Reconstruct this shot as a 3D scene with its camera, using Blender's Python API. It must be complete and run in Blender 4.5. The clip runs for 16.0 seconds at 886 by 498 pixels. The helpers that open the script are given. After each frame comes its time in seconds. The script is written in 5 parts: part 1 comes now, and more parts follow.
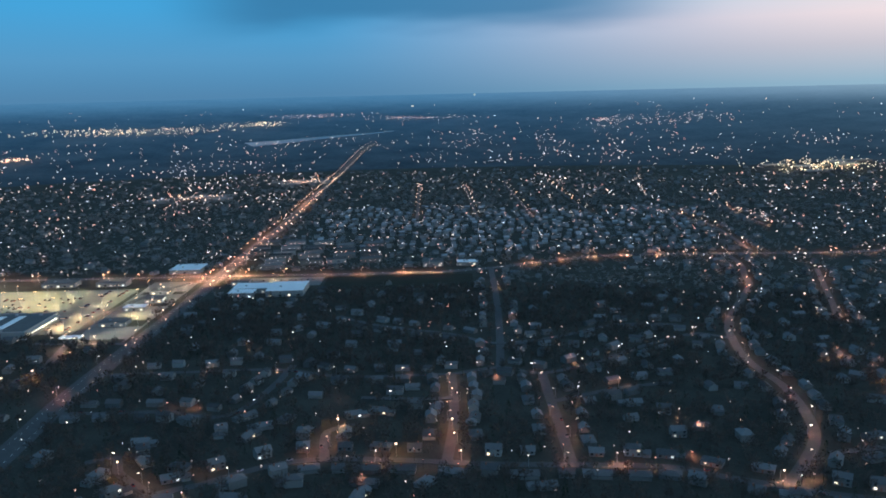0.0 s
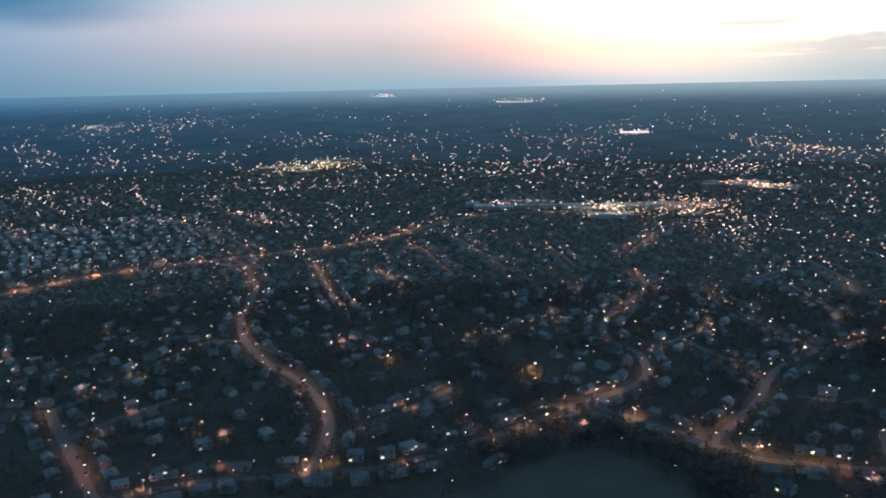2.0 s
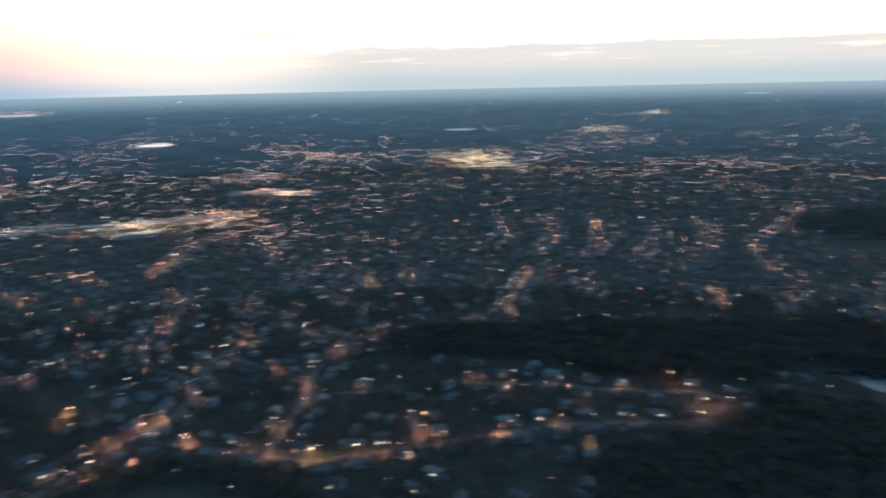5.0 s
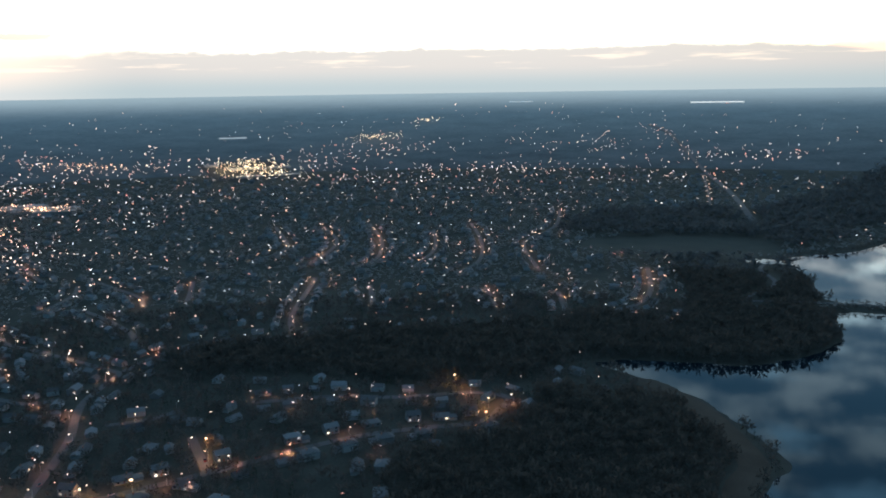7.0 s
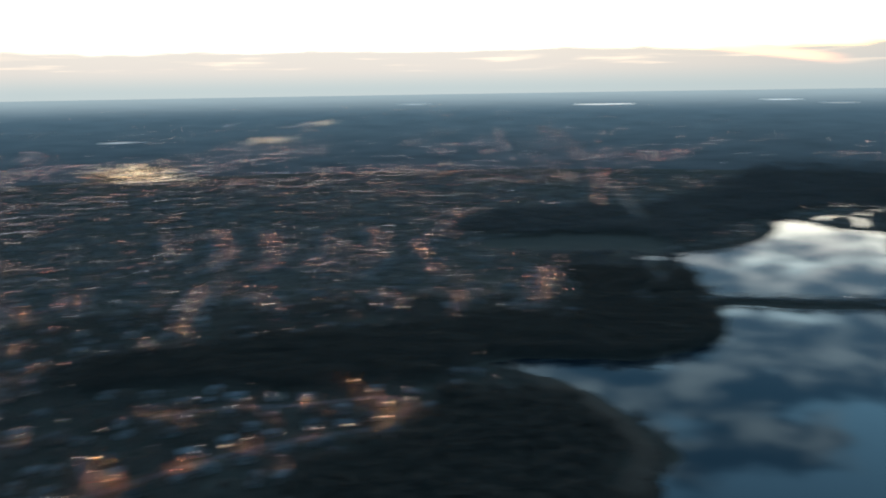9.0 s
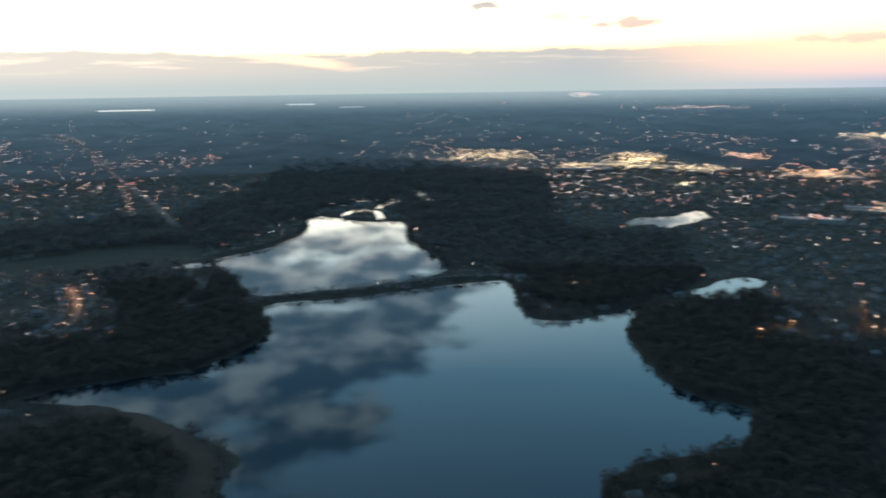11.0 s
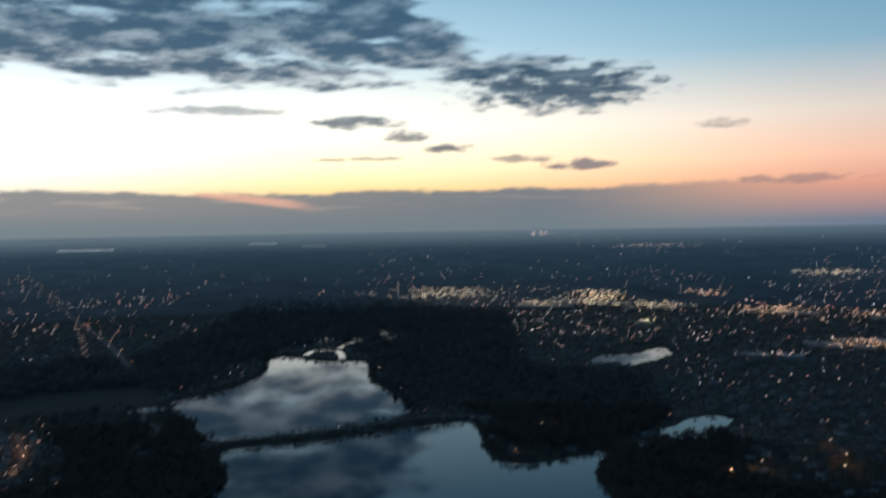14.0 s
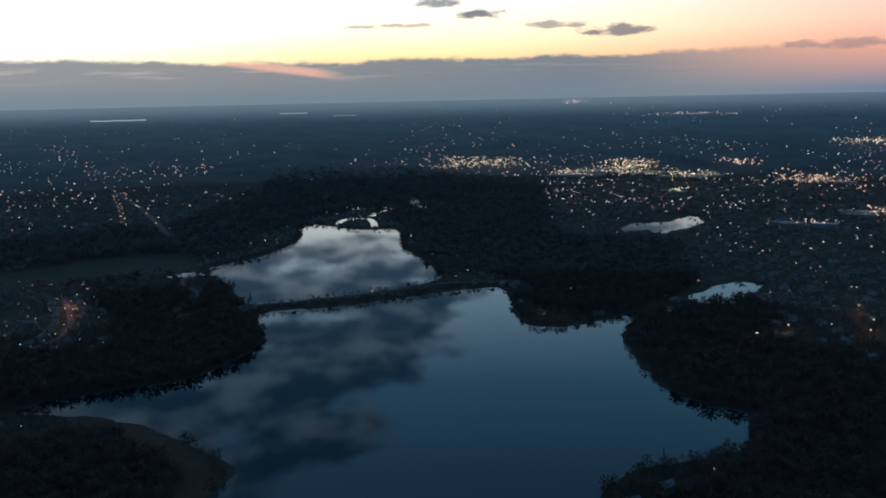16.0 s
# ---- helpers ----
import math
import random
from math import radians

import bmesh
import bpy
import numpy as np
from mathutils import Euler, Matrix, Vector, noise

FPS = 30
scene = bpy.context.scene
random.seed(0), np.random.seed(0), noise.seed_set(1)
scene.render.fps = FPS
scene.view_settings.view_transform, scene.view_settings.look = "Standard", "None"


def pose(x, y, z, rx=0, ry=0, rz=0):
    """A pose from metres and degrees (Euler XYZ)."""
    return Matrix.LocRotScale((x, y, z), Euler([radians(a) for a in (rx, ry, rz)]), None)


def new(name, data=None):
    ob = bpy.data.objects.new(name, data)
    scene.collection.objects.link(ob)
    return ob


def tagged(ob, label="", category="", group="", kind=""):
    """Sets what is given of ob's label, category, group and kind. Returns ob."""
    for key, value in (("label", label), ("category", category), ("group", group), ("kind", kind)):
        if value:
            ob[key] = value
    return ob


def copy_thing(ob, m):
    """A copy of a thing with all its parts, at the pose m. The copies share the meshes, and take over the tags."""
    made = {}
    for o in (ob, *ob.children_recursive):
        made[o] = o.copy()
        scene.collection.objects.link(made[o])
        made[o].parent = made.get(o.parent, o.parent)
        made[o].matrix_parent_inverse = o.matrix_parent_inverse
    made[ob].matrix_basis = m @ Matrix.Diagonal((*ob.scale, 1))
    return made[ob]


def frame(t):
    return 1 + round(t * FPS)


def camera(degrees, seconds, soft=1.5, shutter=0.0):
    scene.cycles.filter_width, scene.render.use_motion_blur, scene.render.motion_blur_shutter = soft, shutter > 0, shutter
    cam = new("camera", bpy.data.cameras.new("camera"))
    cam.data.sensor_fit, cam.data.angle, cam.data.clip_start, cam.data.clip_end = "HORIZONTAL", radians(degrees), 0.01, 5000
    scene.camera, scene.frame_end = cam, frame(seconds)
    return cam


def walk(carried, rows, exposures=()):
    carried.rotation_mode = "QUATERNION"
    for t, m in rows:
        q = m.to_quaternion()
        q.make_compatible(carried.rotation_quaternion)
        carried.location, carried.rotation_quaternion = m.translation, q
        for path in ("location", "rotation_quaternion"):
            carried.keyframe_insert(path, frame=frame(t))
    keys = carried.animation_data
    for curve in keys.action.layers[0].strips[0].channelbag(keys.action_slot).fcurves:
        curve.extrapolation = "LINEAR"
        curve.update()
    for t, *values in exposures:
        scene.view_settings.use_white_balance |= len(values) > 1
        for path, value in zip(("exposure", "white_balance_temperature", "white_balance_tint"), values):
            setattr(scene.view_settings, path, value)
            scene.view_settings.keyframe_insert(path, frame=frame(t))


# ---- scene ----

# ------------------------------------------------------------ camera and walk
cam = camera(54.47, 16.0, soft=1.9, shutter=1.2)
# seconds, x, y, z, yaw, pitch, roll
WAY = [
    (0, 0.0, 0.0, 250.0, 0.00, -10.38, -1.35), (0.5, 0.0, 0.3, 250.9, -0.60, -10.36, -1.41),
    (1, -0.2, -1.7, 253.4, -13.81, -10.61, -1.40), (1.5, 1.6, -0.8, 254.4, -27.13, -10.80, -1.36),
    (2, 1.2, -0.5, 255.6, -32.50, -10.82, -1.26), (2.5, 1.2, -0.1, 257.0, -32.84, -10.75, -1.30),
    (3, 1.9, 0.1, 258.3, -32.90, -10.67, -1.36), (3.5, 1.2, 0.5, 260.3, -43.11, -10.81, -1.33),
    (4, 3.5, 1.3, 260.7, -51.61, -10.83, -1.37), (4.5, 3.6, 1.4, 261.7, -56.97, -10.82, -1.27),
    (5, 3.9, 2.1, 262.7, -63.40, -10.83, -1.25), (5.2, 4.6, 2.0, 262.6, -66.21, -10.83, -1.24),
    (6.25, 9.4, 4.3, 263.1, -76.2, -10.72, -1.05),
    (7.3, 13.8, 6.3, 263.3, -78.34, -10.57, -0.85), (7.5, 14.3, 6.2, 263.4, -77.83, -10.54, -0.87),
    (8, 14.4, 6.4, 263.8, -76.45, -10.47, -0.89), (8.5, 14.1, 6.7, 264.1, -75.55, -10.45, -0.84),
    (9, 14.4, 6.0, 264.0, -85.17, -10.53, -0.91), (9.5, 16.5, 4.5, 263.3, -95.51, -10.60, -1.03),
    (10, 18.3, 3.7, 263.1, -103.42, -10.66, -0.90), (10.2, 18.2, 3.1, 262.8, -106.40, -10.64, -0.92),
    (11.25, 21.4, 3.2, 262.2, -117.6, -10.62, -0.79),
    (12.3, 24.3, 3.5, 261.6, -120.69, -10.59, -0.67), (12.5, 24.8, 3.4, 261.3, -120.36, -9.92, -0.69),
    (13, 25.8, 2.3, 262.2, -119.72, -4.33, -0.80), (13.5, 27.5, 1.6, 263.8, -119.01, -0.78, -0.84),
    (14, 27.6, 2.5, 264.1, -118.32, -1.51, -0.97), (14.5, 26.9, 3.0, 262.4, -117.63, -7.84, -1.13),
    (15, 26.2, 3.3, 261.3, -117.10, -10.06, -1.09), (15.5, 25.5, 3.0, 260.7, -116.56, -10.09, -1.17),
    (16, 24.3, 2.8, 260.0, -116.04, -10.07, -1.23),
]
# seconds, stops, kelvin, tint
EXPOSURES = [(0, 0.40, 6100, 10), (0.5, 0.40, 6400, 10), (1.0, 0.42, 6600, 10), (2.0, 0.42, 6380, 10), (3.0, 0.42, 6350, 10), (5.0, 0.56, 6360, 10), (8.0, 0.5, 6650, 10), (10.0, 0.58, 6880, 10), (12.5, 0.48, 6700, 10),
             (13.0, 0.3, 6450, 10), (13.5, -0.42, 6250, 10), (14.0, -0.95, 6080, 10), (14.5, -1.3, 6450, 10), (15.0, -1.16, 6450, 10),
             (15.5, -0.93, 6080, 10), (16, -0.82, 5760, 10)]
walk(cam, [(t, pose(x, y, z, 0, 0, yaw) @ pose(0, 0, 0, 90 + pitch, 0, 0) @ pose(0, 0, 0, 0, 0, roll))
           for t, x, y, z, yaw, pitch, roll in WAY], EXPOSURES)


# ------------------------------------------------------------ node helpers
class Nodes:
    """Short-hand for building a node tree."""

    def __init__(self, tree, fresh=True):
        self.tree = tree
        if fresh:
            tree.nodes.clear()

    def add(self, kind):
        return self.tree.nodes.new(kind)

    def link(self, a, b):
        self.tree.links.new(a, b)

    def put(self, socket, value):
        if isinstance(value, bpy.types.NodeSocket):
            self.link(value, socket)
        else:
            socket.default_value = value

    def math(self, op, a, b=None, c=None, clamp=False):
        n = self.add("ShaderNodeMath")
        n.operation, n.use_clamp = op, clamp
        for k, v in enumerate((a, b, c)):
            if v is not None:
                self.put(n.inputs[k], v)
        return n.outputs[0]

    def step(self, value, low, high, to_low=0.0, to_high=1.0):
        n = self.add("ShaderNodeMapRange")
        n.interpolation_type = "SMOOTHSTEP"
        for k, v in enumerate((value, low, high, to_low, to_high)):
            self.put(n.inputs[k], v)
        return n.outputs[0]

    def mix(self, factor, a, b):
        n = self.add("ShaderNodeMix")
        n.data_type = "RGBA"
        self.put(n.inputs[0], factor)
        for k, v in ((6, a), (7, b)):
            self.put(n.inputs[k], (*v, 1) if isinstance(v, tuple) else v)
        return n.outputs[2]

    def ramp(self, value, stops):
        n = self.add("ShaderNodeValToRGB")
        ramp = n.color_ramp
        while len(ramp.elements) < len(stops):
            ramp.elements.new(0.5)
        for e, (at, colour) in zip(ramp.elements, stops):
            e.position, e.color = at, (*colour, 1)
        self.put(n.inputs[0], value)
        return n.outputs[0]

    def noise(self, vector, scale, detail=3.0, rough=0.55):
        n = self.add("ShaderNodeTexNoise")
        if vector is not None:
            self.link(vector, n.inputs["Vector"])
        n.inputs["Scale"].default_value, n.inputs["Detail"].default_value = scale, detail
        n.inputs["Roughness"].default_value = rough
        return n.outputs["Fac"]

    def vector(self, x, y, z=0.0):
        n = self.add("ShaderNodeCombineXYZ")
        for k, v in enumerate((x, y, z)):
            self.put(n.inputs[k], v)
        return n.outputs[0]


# ------------------------------------------------------------ dusk sky
def dusk_world():
    world = bpy.data.worlds.new("dusk_sky")
    scene.world = world
    world.use_nodes = True
    t = Nodes(world.node_tree)
    split = t.add("ShaderNodeSeparateXYZ")
    t.link(t.add("ShaderNodeTexCoord").outputs["Generated"], split.inputs[0])
    x, y, z = split.outputs
    elev = t.math("MULTIPLY", t.math("ARCSINE", z), 57.2958)
    side = t.math("MULTIPLY", t.math("ARCTAN2", x, y), 57.2958)      # degrees to the right of north
    off = t.math("ABSOLUTE", t.math("SUBTRACT", side, 74.0))         # degrees from the afterglow
    off = t.math("MULTIPLY", off, t.step(side, 60.0, 88.0, 1.12, 0.80))
    up = t.math("DIVIDE", elev, 45.0, clamp=True)

    white = t.ramp(up, [(0.0, (1.30, 1.15, 1.00)), (0.055, (2.10, 1.90, 1.50)), (0.09, (3.0, 2.75, 2.3)), (0.14, (2.9, 2.75, 2.5)),
                        (0.26, (1.25, 1.60, 1.70)), (0.42, (0.26, 0.62, 0.94)), (0.70, (0.16, 0.40, 0.68)), (1.0, (0.15, 0.25, 0.36))])
    glow = t.ramp(up, [(0.0, (1.00, 0.80, 0.62)), (0.055, (2.4, 1.65, 0.70)), (0.09, (2.9, 2.35, 1.35)), (0.14, (2.7, 2.45, 1.95)),
                       (0.26, (1.05, 1.45, 1.60)), (0.42, (0.26, 0.62, 0.94)), (0.70, (0.16, 0.40, 0.68)), (1.0, (0.15, 0.25, 0.36))])
    blush = t.ramp(up, [(0.0, (0.36, 0.42, 0.54)), (0.05, (1.75, 0.78, 0.50)), (0.09, (2.10, 1.20, 0.78)), (0.15, (1.75, 1.45, 1.16)),
                        (0.24, (0.60, 0.95, 1.12)), (0.36, (0.26, 0.66, 0.94)), (0.60, (0.13, 0.38, 0.70)), (1.0, (0.15, 0.25, 0.36))])
    dawn_side = t.ramp(up, [(0.0, (0.24, 0.36, 0.43)), (0.05, (0.48, 0.44, 0.46)), (0.09, (0.70, 0.57, 0.55)), (0.14, (0.58, 0.60, 0.60)), (0.20, (0.38, 0.56, 0.62)),
                            (0.36, (0.24, 0.48, 0.70)), (0.60, (0.18, 0.35, 0.54)), (1.0, (0.15, 0.25, 0.36))])
    far = t.ramp(up, [(0.0, (0.070, 0.18, 0.30)), (0.05, (0.080, 0.24, 0.40)), (0.12, (0.055, 0.28, 0.50)), (0.20, (0.040, 0.28, 0.54)),
                      (0.45, (0.070, 0.25, 0.44)), (1.0, (0.15, 0.25, 0.36))])
    blush = t.mix(t.step(side, 28.0, 52.0), dawn_side, blush)
    sky = t.mix(t.math("MULTIPLY", t.step(off, 8.0, 32.0), t.step(side, 60.0, 88.0, 0.5, 1.0)), white, glow)
    sky = t.mix(t.step(off, t.step(side, 60.0, 88.0, 12.0, 28.0), t.step(side, 60.0, 88.0, 44.0, 58.0)), sky, blush)
    sky = t.mix(t.step(off, 47.0, 94.0), sky, far)

    # high cloud sheet, drawn out towards the horizon, with a ragged lower edge
    lift = t.math("ADD", z, 0.07)
    sheet = t.vector(t.math("DIVIDE", x, lift), t.math("DIVIDE", y, lift))
    bands = t.noise(t.vector(t.math("MULTIPLY", side, 0.07), t.math("MULTIPLY", elev, 0.75)), 1.0, 3.0, 0.5)
    puffs = t.math("ADD", t.math("MULTIPLY", t.noise(sheet, 2.9, 6.0, 0.55), 0.74), t.math("MULTIPLY", bands, 0.26))
    edge = t.math("SUBTRACT", t.step(elev, 8.5, 15.0, 132.0, 121.0), t.step(elev, 15.0, 27.0, 0.0, 7.0))
    cover = t.math("MULTIPLY", t.step(t.math("SUBTRACT", edge, side), -5.0, 9.0), t.step(elev, 6.7, 10.8))
    cover = t.math("MULTIPLY", cover, t.step(side, 10.0, 70.0, 0.55, 1.0))
    cover = t.math("MULTIPLY", cover, t.step(elev, 18.0, 30.0, 1.0, 0.55))
    low = t.math("SUBTRACT", 0.80, t.math("MULTIPLY", cover, 0.46))
    body = t.step(puffs, low, t.math("ADD", low, 0.13))
    billow = t.step(t.noise(sheet, 4.6, 5.0, 0.58), 0.42, 0.68)
    tone = t.mix(t.step(off, 20.0, 80.0), t.mix(billow, (0.045, 0.14, 0.25), t.mix(t.step(elev, 9.0, 14.5), (1.0, 1.05, 1.05), (0.38, 0.56, 0.68))), (0.06, 0.15, 0.27))
    sky = t.mix(t.math("MULTIPLY", body, 0.92), sky, tone)

    # lone dark clouds and torn streaks: bearing, height, half width, half height, depth
    torn = t.noise(t.vector(t.math("MULTIPLY", side, 0.55), t.math("MULTIPLY", elev, 1.7)), 1.0, 5.0, 0.58)
    torn = t.math("MULTIPLY", t.math("SUBTRACT", torn, 0.5), 3.4)
    for bearing, height, wide, tall, depth in ((126.0, 9.0, 7.6, 1.9, 0.95), (112.8, 6.9, 3.4, 0.55, 0.85), (116.2, 6.0, 2.2, 0.5, 0.8), (118.8, 5.2, 1.7, 0.45, 0.9),
                                               (123.8, 4.4, 2.6, 0.32, 0.7), (127.3, 3.9, 2.6, 0.45, 0.85), (136.5, 6.2, 1.8, 0.4, 0.5), (141.0, 2.6, 4.5, 0.35, 0.55),
                                               (113.5, 4.5, 4.0, 0.2, 0.6), (53.0, 3.3, 5.0, 0.24, 0.75), (61.0, 3.1, 6.0, 0.32, 0.7), (70.0, 2.9, 7.0, 0.3, 0.55), (104.0, 7.6, 5.0, 0.4, 0.6)):
        u = t.math("DIVIDE", t.math("SUBTRACT", side, bearing), wide)
        v = t.math("DIVIDE", t.math("SUBTRACT", elev, height), tall)
        near = t.math("SUBTRACT", 1.0, t.math("ADD", t.math("MULTIPLY", u, u), t.math("MULTIPLY", v, v)))
        here = t.math("MULTIPLY", t.step(t.math("ADD", near, torn), 0.05, 0.9), t.step(near, -1.2, 0.1))
        sky = t.mix(t.math("MULTIPLY", here, depth), sky, t.mix(t.step(elev, 3.0, 8.0), (0.34, 0.31, 0.36), t.mix(billow, (0.075, 0.16, 0.25), (0.24, 0.36, 0.45))))

    # soft dark sheet over the north
    veil = t.noise(t.vector(t.math("MULTIPLY", side, 0.05), t.math("MULTIPLY", elev, 0.25)), 1.0, 3.0, 0.5)
    where = t.math("MULTIPLY", t.step(side, -19.0, -10.0), t.step(side, 6.0, 20.0, 1.0, 0.0))
    where = t.math("MULTIPLY", where, t.step(t.math("ADD", elev, t.math("MULTIPLY", t.math("SUBTRACT", veil, 0.5), 5.0)), 3.2, 5.4))
    sky = t.mix(t.math("MULTIPLY", where, 0.85), sky, (0.036, 0.145, 0.27))

    # low bank of cloud along the western horizon
    wave = t.noise(t.vector(t.math("MULTIPLY", side, 0.09), t.math("MULTIPLY", elev, 0.25)), 1.0, 5.0, 0.6)
    fine = t.noise(t.vector(t.math("MULTIPLY", side, 0.6), elev), 1.0, 4.0, 0.6)
    ragged_top = t.noise(t.vector(t.math("MULTIPLY", side, 0.9), t.math("MULTIPLY", elev, 2.2)), 1.0, 6.0, 0.65)
    top = t.math("ADD", t.math("ADD", t.step(side, 92.0, 104.0, 1.6, 1.25), t.math("MULTIPLY", wave, t.step(side, 92.0, 104.0, 1.0, 1.5))), t.math("ADD", t.math("MULTIPLY", fine, 0.35), t.math("MULTIPLY", ragged_top, 0.55)))
    reach = t.math("MULTIPLY", t.step(side, 38.0, 60.0), t.step(side, 124.0, 148.0, 1.0, 0.0))
    blur = t.step(side, 40.0, 66.0, 1.3, 0.22)
    bank = t.math("MULTIPLY", t.step(t.math("SUBTRACT", top, elev), t.math("MULTIPLY", blur, -0.6), blur), reach)
    gap = t.math("MULTIPLY", t.step(t.math("ABSOLUTE", t.math("SUBTRACT", side, 105.0)), 2.5, 5.5, 1.0, 0.0),
                 t.step(t.math("ABSOLUTE", t.math("SUBTRACT", elev, t.math("SUBTRACT", 16.45, t.math("MULTIPLY", side, 0.137)))), 0.1, 0.4, 1.0, 0.0))
    haze = t.mix(t.step(elev, 0.0, 1.5), (0.30, 0.39, 0.43), t.mix(t.step(off, 10.0, 45.0), (0.46, 0.45, 0.45), (0.27, 0.35, 0.42)))
    rifts = t.noise(t.vector(t.math("MULTIPLY", side, 0.16), t.math("MULTIPLY", elev, 2.4)), 1.0, 4.0, 0.6)
    rifts = t.math("MULTIPLY", t.step(rifts, 0.54, 0.70), t.math("MULTIPLY", t.step(elev, 0.9, 1.5), t.step(elev, 1.9, 2.5, 1.0, 0.0)))
    haze = t.mix(t.math("MULTIPLY", rifts, t.step(off, 20.0, 48.0, 0.4, 0.12)), haze, (1.15, 0.92, 0.72))
    haze = t.mix(t.math("MULTIPLY", gap, 0.9), haze, (1.5, 0.80, 0.58))
    sky = t.mix(t.math("MULTIPLY", bank, 0.92), sky, haze)

    out = t.add("ShaderNodeBackground")
    t.link(sky, out.inputs["Color"])
    out.inputs["Strength"].default_value = 1.0
    t.link(out.outputs[0], t.add("ShaderNodeOutputWorld").inputs[0])


dusk_world()


# ------------------------------------------------------------ materials
def material(name):
    m = bpy.data.materials.new(name)
    m.use_nodes = True
    t = Nodes(m.node_tree)
    b = t.add("ShaderNodeBsdfPrincipled")
    t.link(b.outputs[0], t.add("ShaderNodeOutputMaterial").inputs[0])
    return m, t, b


def surface(name, dark, light, scale=0.2, rough=0.85, metal=0.0, bump=0.3, vary="place", second=None):
    """A mottled surface; vary: 'place', 'object' or 'island' picks what shifts its tone."""
    m, t, b = material(name)
    where = t.add("ShaderNodeTexCoord").outputs["Object"] if vary != "place" else t.add("ShaderNodeNewGeometry").outputs["Position"]
    coarse, fine = t.noise(where, scale, 4.0), t.noise(where, scale * 11, 3.0)
    f = t.math("ADD", t.math("MULTIPLY", coarse, 0.65), t.math("MULTIPLY", fine, 0.35))
    if vary == "object":
        f = t.math("ADD", t.math("MULTIPLY", f, 0.45), t.math("MULTIPLY", t.add("ShaderNodeObjectInfo").outputs["Random"], 0.55))
    if vary == "island":
        f = t.math("ADD", t.math("MULTIPLY", f, 0.3), t.math("MULTIPLY", t.add("ShaderNodeNewGeometry").outputs["Random Per Island"], 0.7))
    stops = [(0.25, dark), (0.75, light)] if second is None else [(0.15, dark), (0.5, light), (0.85, second)]
    t.link(t.ramp(f, stops), b.inputs["Base Color"])
    b.inputs["Roughness"].default_value, b.inputs["Metallic"].default_value = rough, metal
    if bump:
        n = t.add("ShaderNodeBump")
        n.inputs["Strength"].default_value, n.inputs["Distance"].default_value = bump, 0.2
        t.link(fine, n.inputs["Height"])
        t.link(n.outputs[0], b.inputs["Normal"])
    return m


def glowing(name, stops, strength, vary="object"):
    """A lit lantern or window; its colour differs from lamp to lamp."""
    m, t, b = material(name)
    pick = t.add("ShaderNodeObjectInfo").outputs["Random"] if vary == "object" else t.add("ShaderNodeNewGeometry").outputs["Random Per Island"]
    b.inputs["Base Color"].default_value = (0.6, 0.6, 0.6, 1)
    t.link(t.ramp(pick, stops), b.inputs["Emission Color"])
    swing = t.math("FRACT", t.math("MULTIPLY", pick, 37.7))
    t.link(t.math("MULTIPLY", t.math("ADD", 0.18, t.math("POWER", swing, 2.0)), strength), b.inputs["Emission Strength"])
    m.cycles.emission_sampling = "NONE"
    return m


MIXED = [(0.0, (1.0, 0.76, 0.60)), (0.25, (1.0, 0.58, 0.40)), (0.45, (0.90, 0.90, 0.94)), (0.60, (1.0, 0.78, 0.64)), (0.80, (1.0, 0.46, 0.28)), (1.0, (1.0, 0.30, 0.18))]
AMBER = [(0.0, (1.0, 0.62, 0.34)), (0.5, (1.0, 0.45, 0.20)), (0.85, (1.0, 0.82, 0.60)), (1.0, (1.0, 0.32, 0.16))]
GOLD = [(0.0, (1.0, 0.72, 0.36)), (0.5, (1.0, 0.84, 0.56)), (0.75, (1.0, 0.56, 0.24)), (0.9, (0.95, 0.96, 0.72)), (1.0, (1.0, 0.46, 0.26))]

ground_mat = surface("winter_grass_and_leaf_litter", (0.022, 0.026, 0.023), (0.056, 0.057, 0.049), 0.03, 0.95, 0, 0.4, "place", (0.094, 0.092, 0.078))


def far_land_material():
    """Far woods and fields, bluish, with the haze in front of them put in as emission."""
    m = surface("distant_land_with_haze_glow", (0.010, 0.013, 0.016), (0.084, 0.088, 0.090), 0.0060, 1.0, 0, 0.0)
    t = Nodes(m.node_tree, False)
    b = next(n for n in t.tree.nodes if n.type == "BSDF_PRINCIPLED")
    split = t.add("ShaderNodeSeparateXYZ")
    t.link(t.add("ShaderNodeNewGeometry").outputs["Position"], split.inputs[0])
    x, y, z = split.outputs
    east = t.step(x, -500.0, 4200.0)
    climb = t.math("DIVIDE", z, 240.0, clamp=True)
    # haze as emission: grows with height, brighter eastward, near sky colour at the rim
    haze_glow = t.mix(east, (0.022, 0.085, 0.170), (0.075, 0.140, 0.195))
    haze_glow = t.mix(t.math("ADD", 0.10, t.math("MULTIPLY", climb, 0.66)), (0.0, 0.0, 0.0), haze_glow)
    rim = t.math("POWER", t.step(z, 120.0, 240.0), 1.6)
    t.link(t.mix(t.math("MULTIPLY", rim, 0.97), haze_glow, t.mix(east, (0.050, 0.150, 0.260), (0.235, 0.310, 0.350))), b.inputs["Emission Color"])
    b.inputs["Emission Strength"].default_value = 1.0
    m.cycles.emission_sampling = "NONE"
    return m


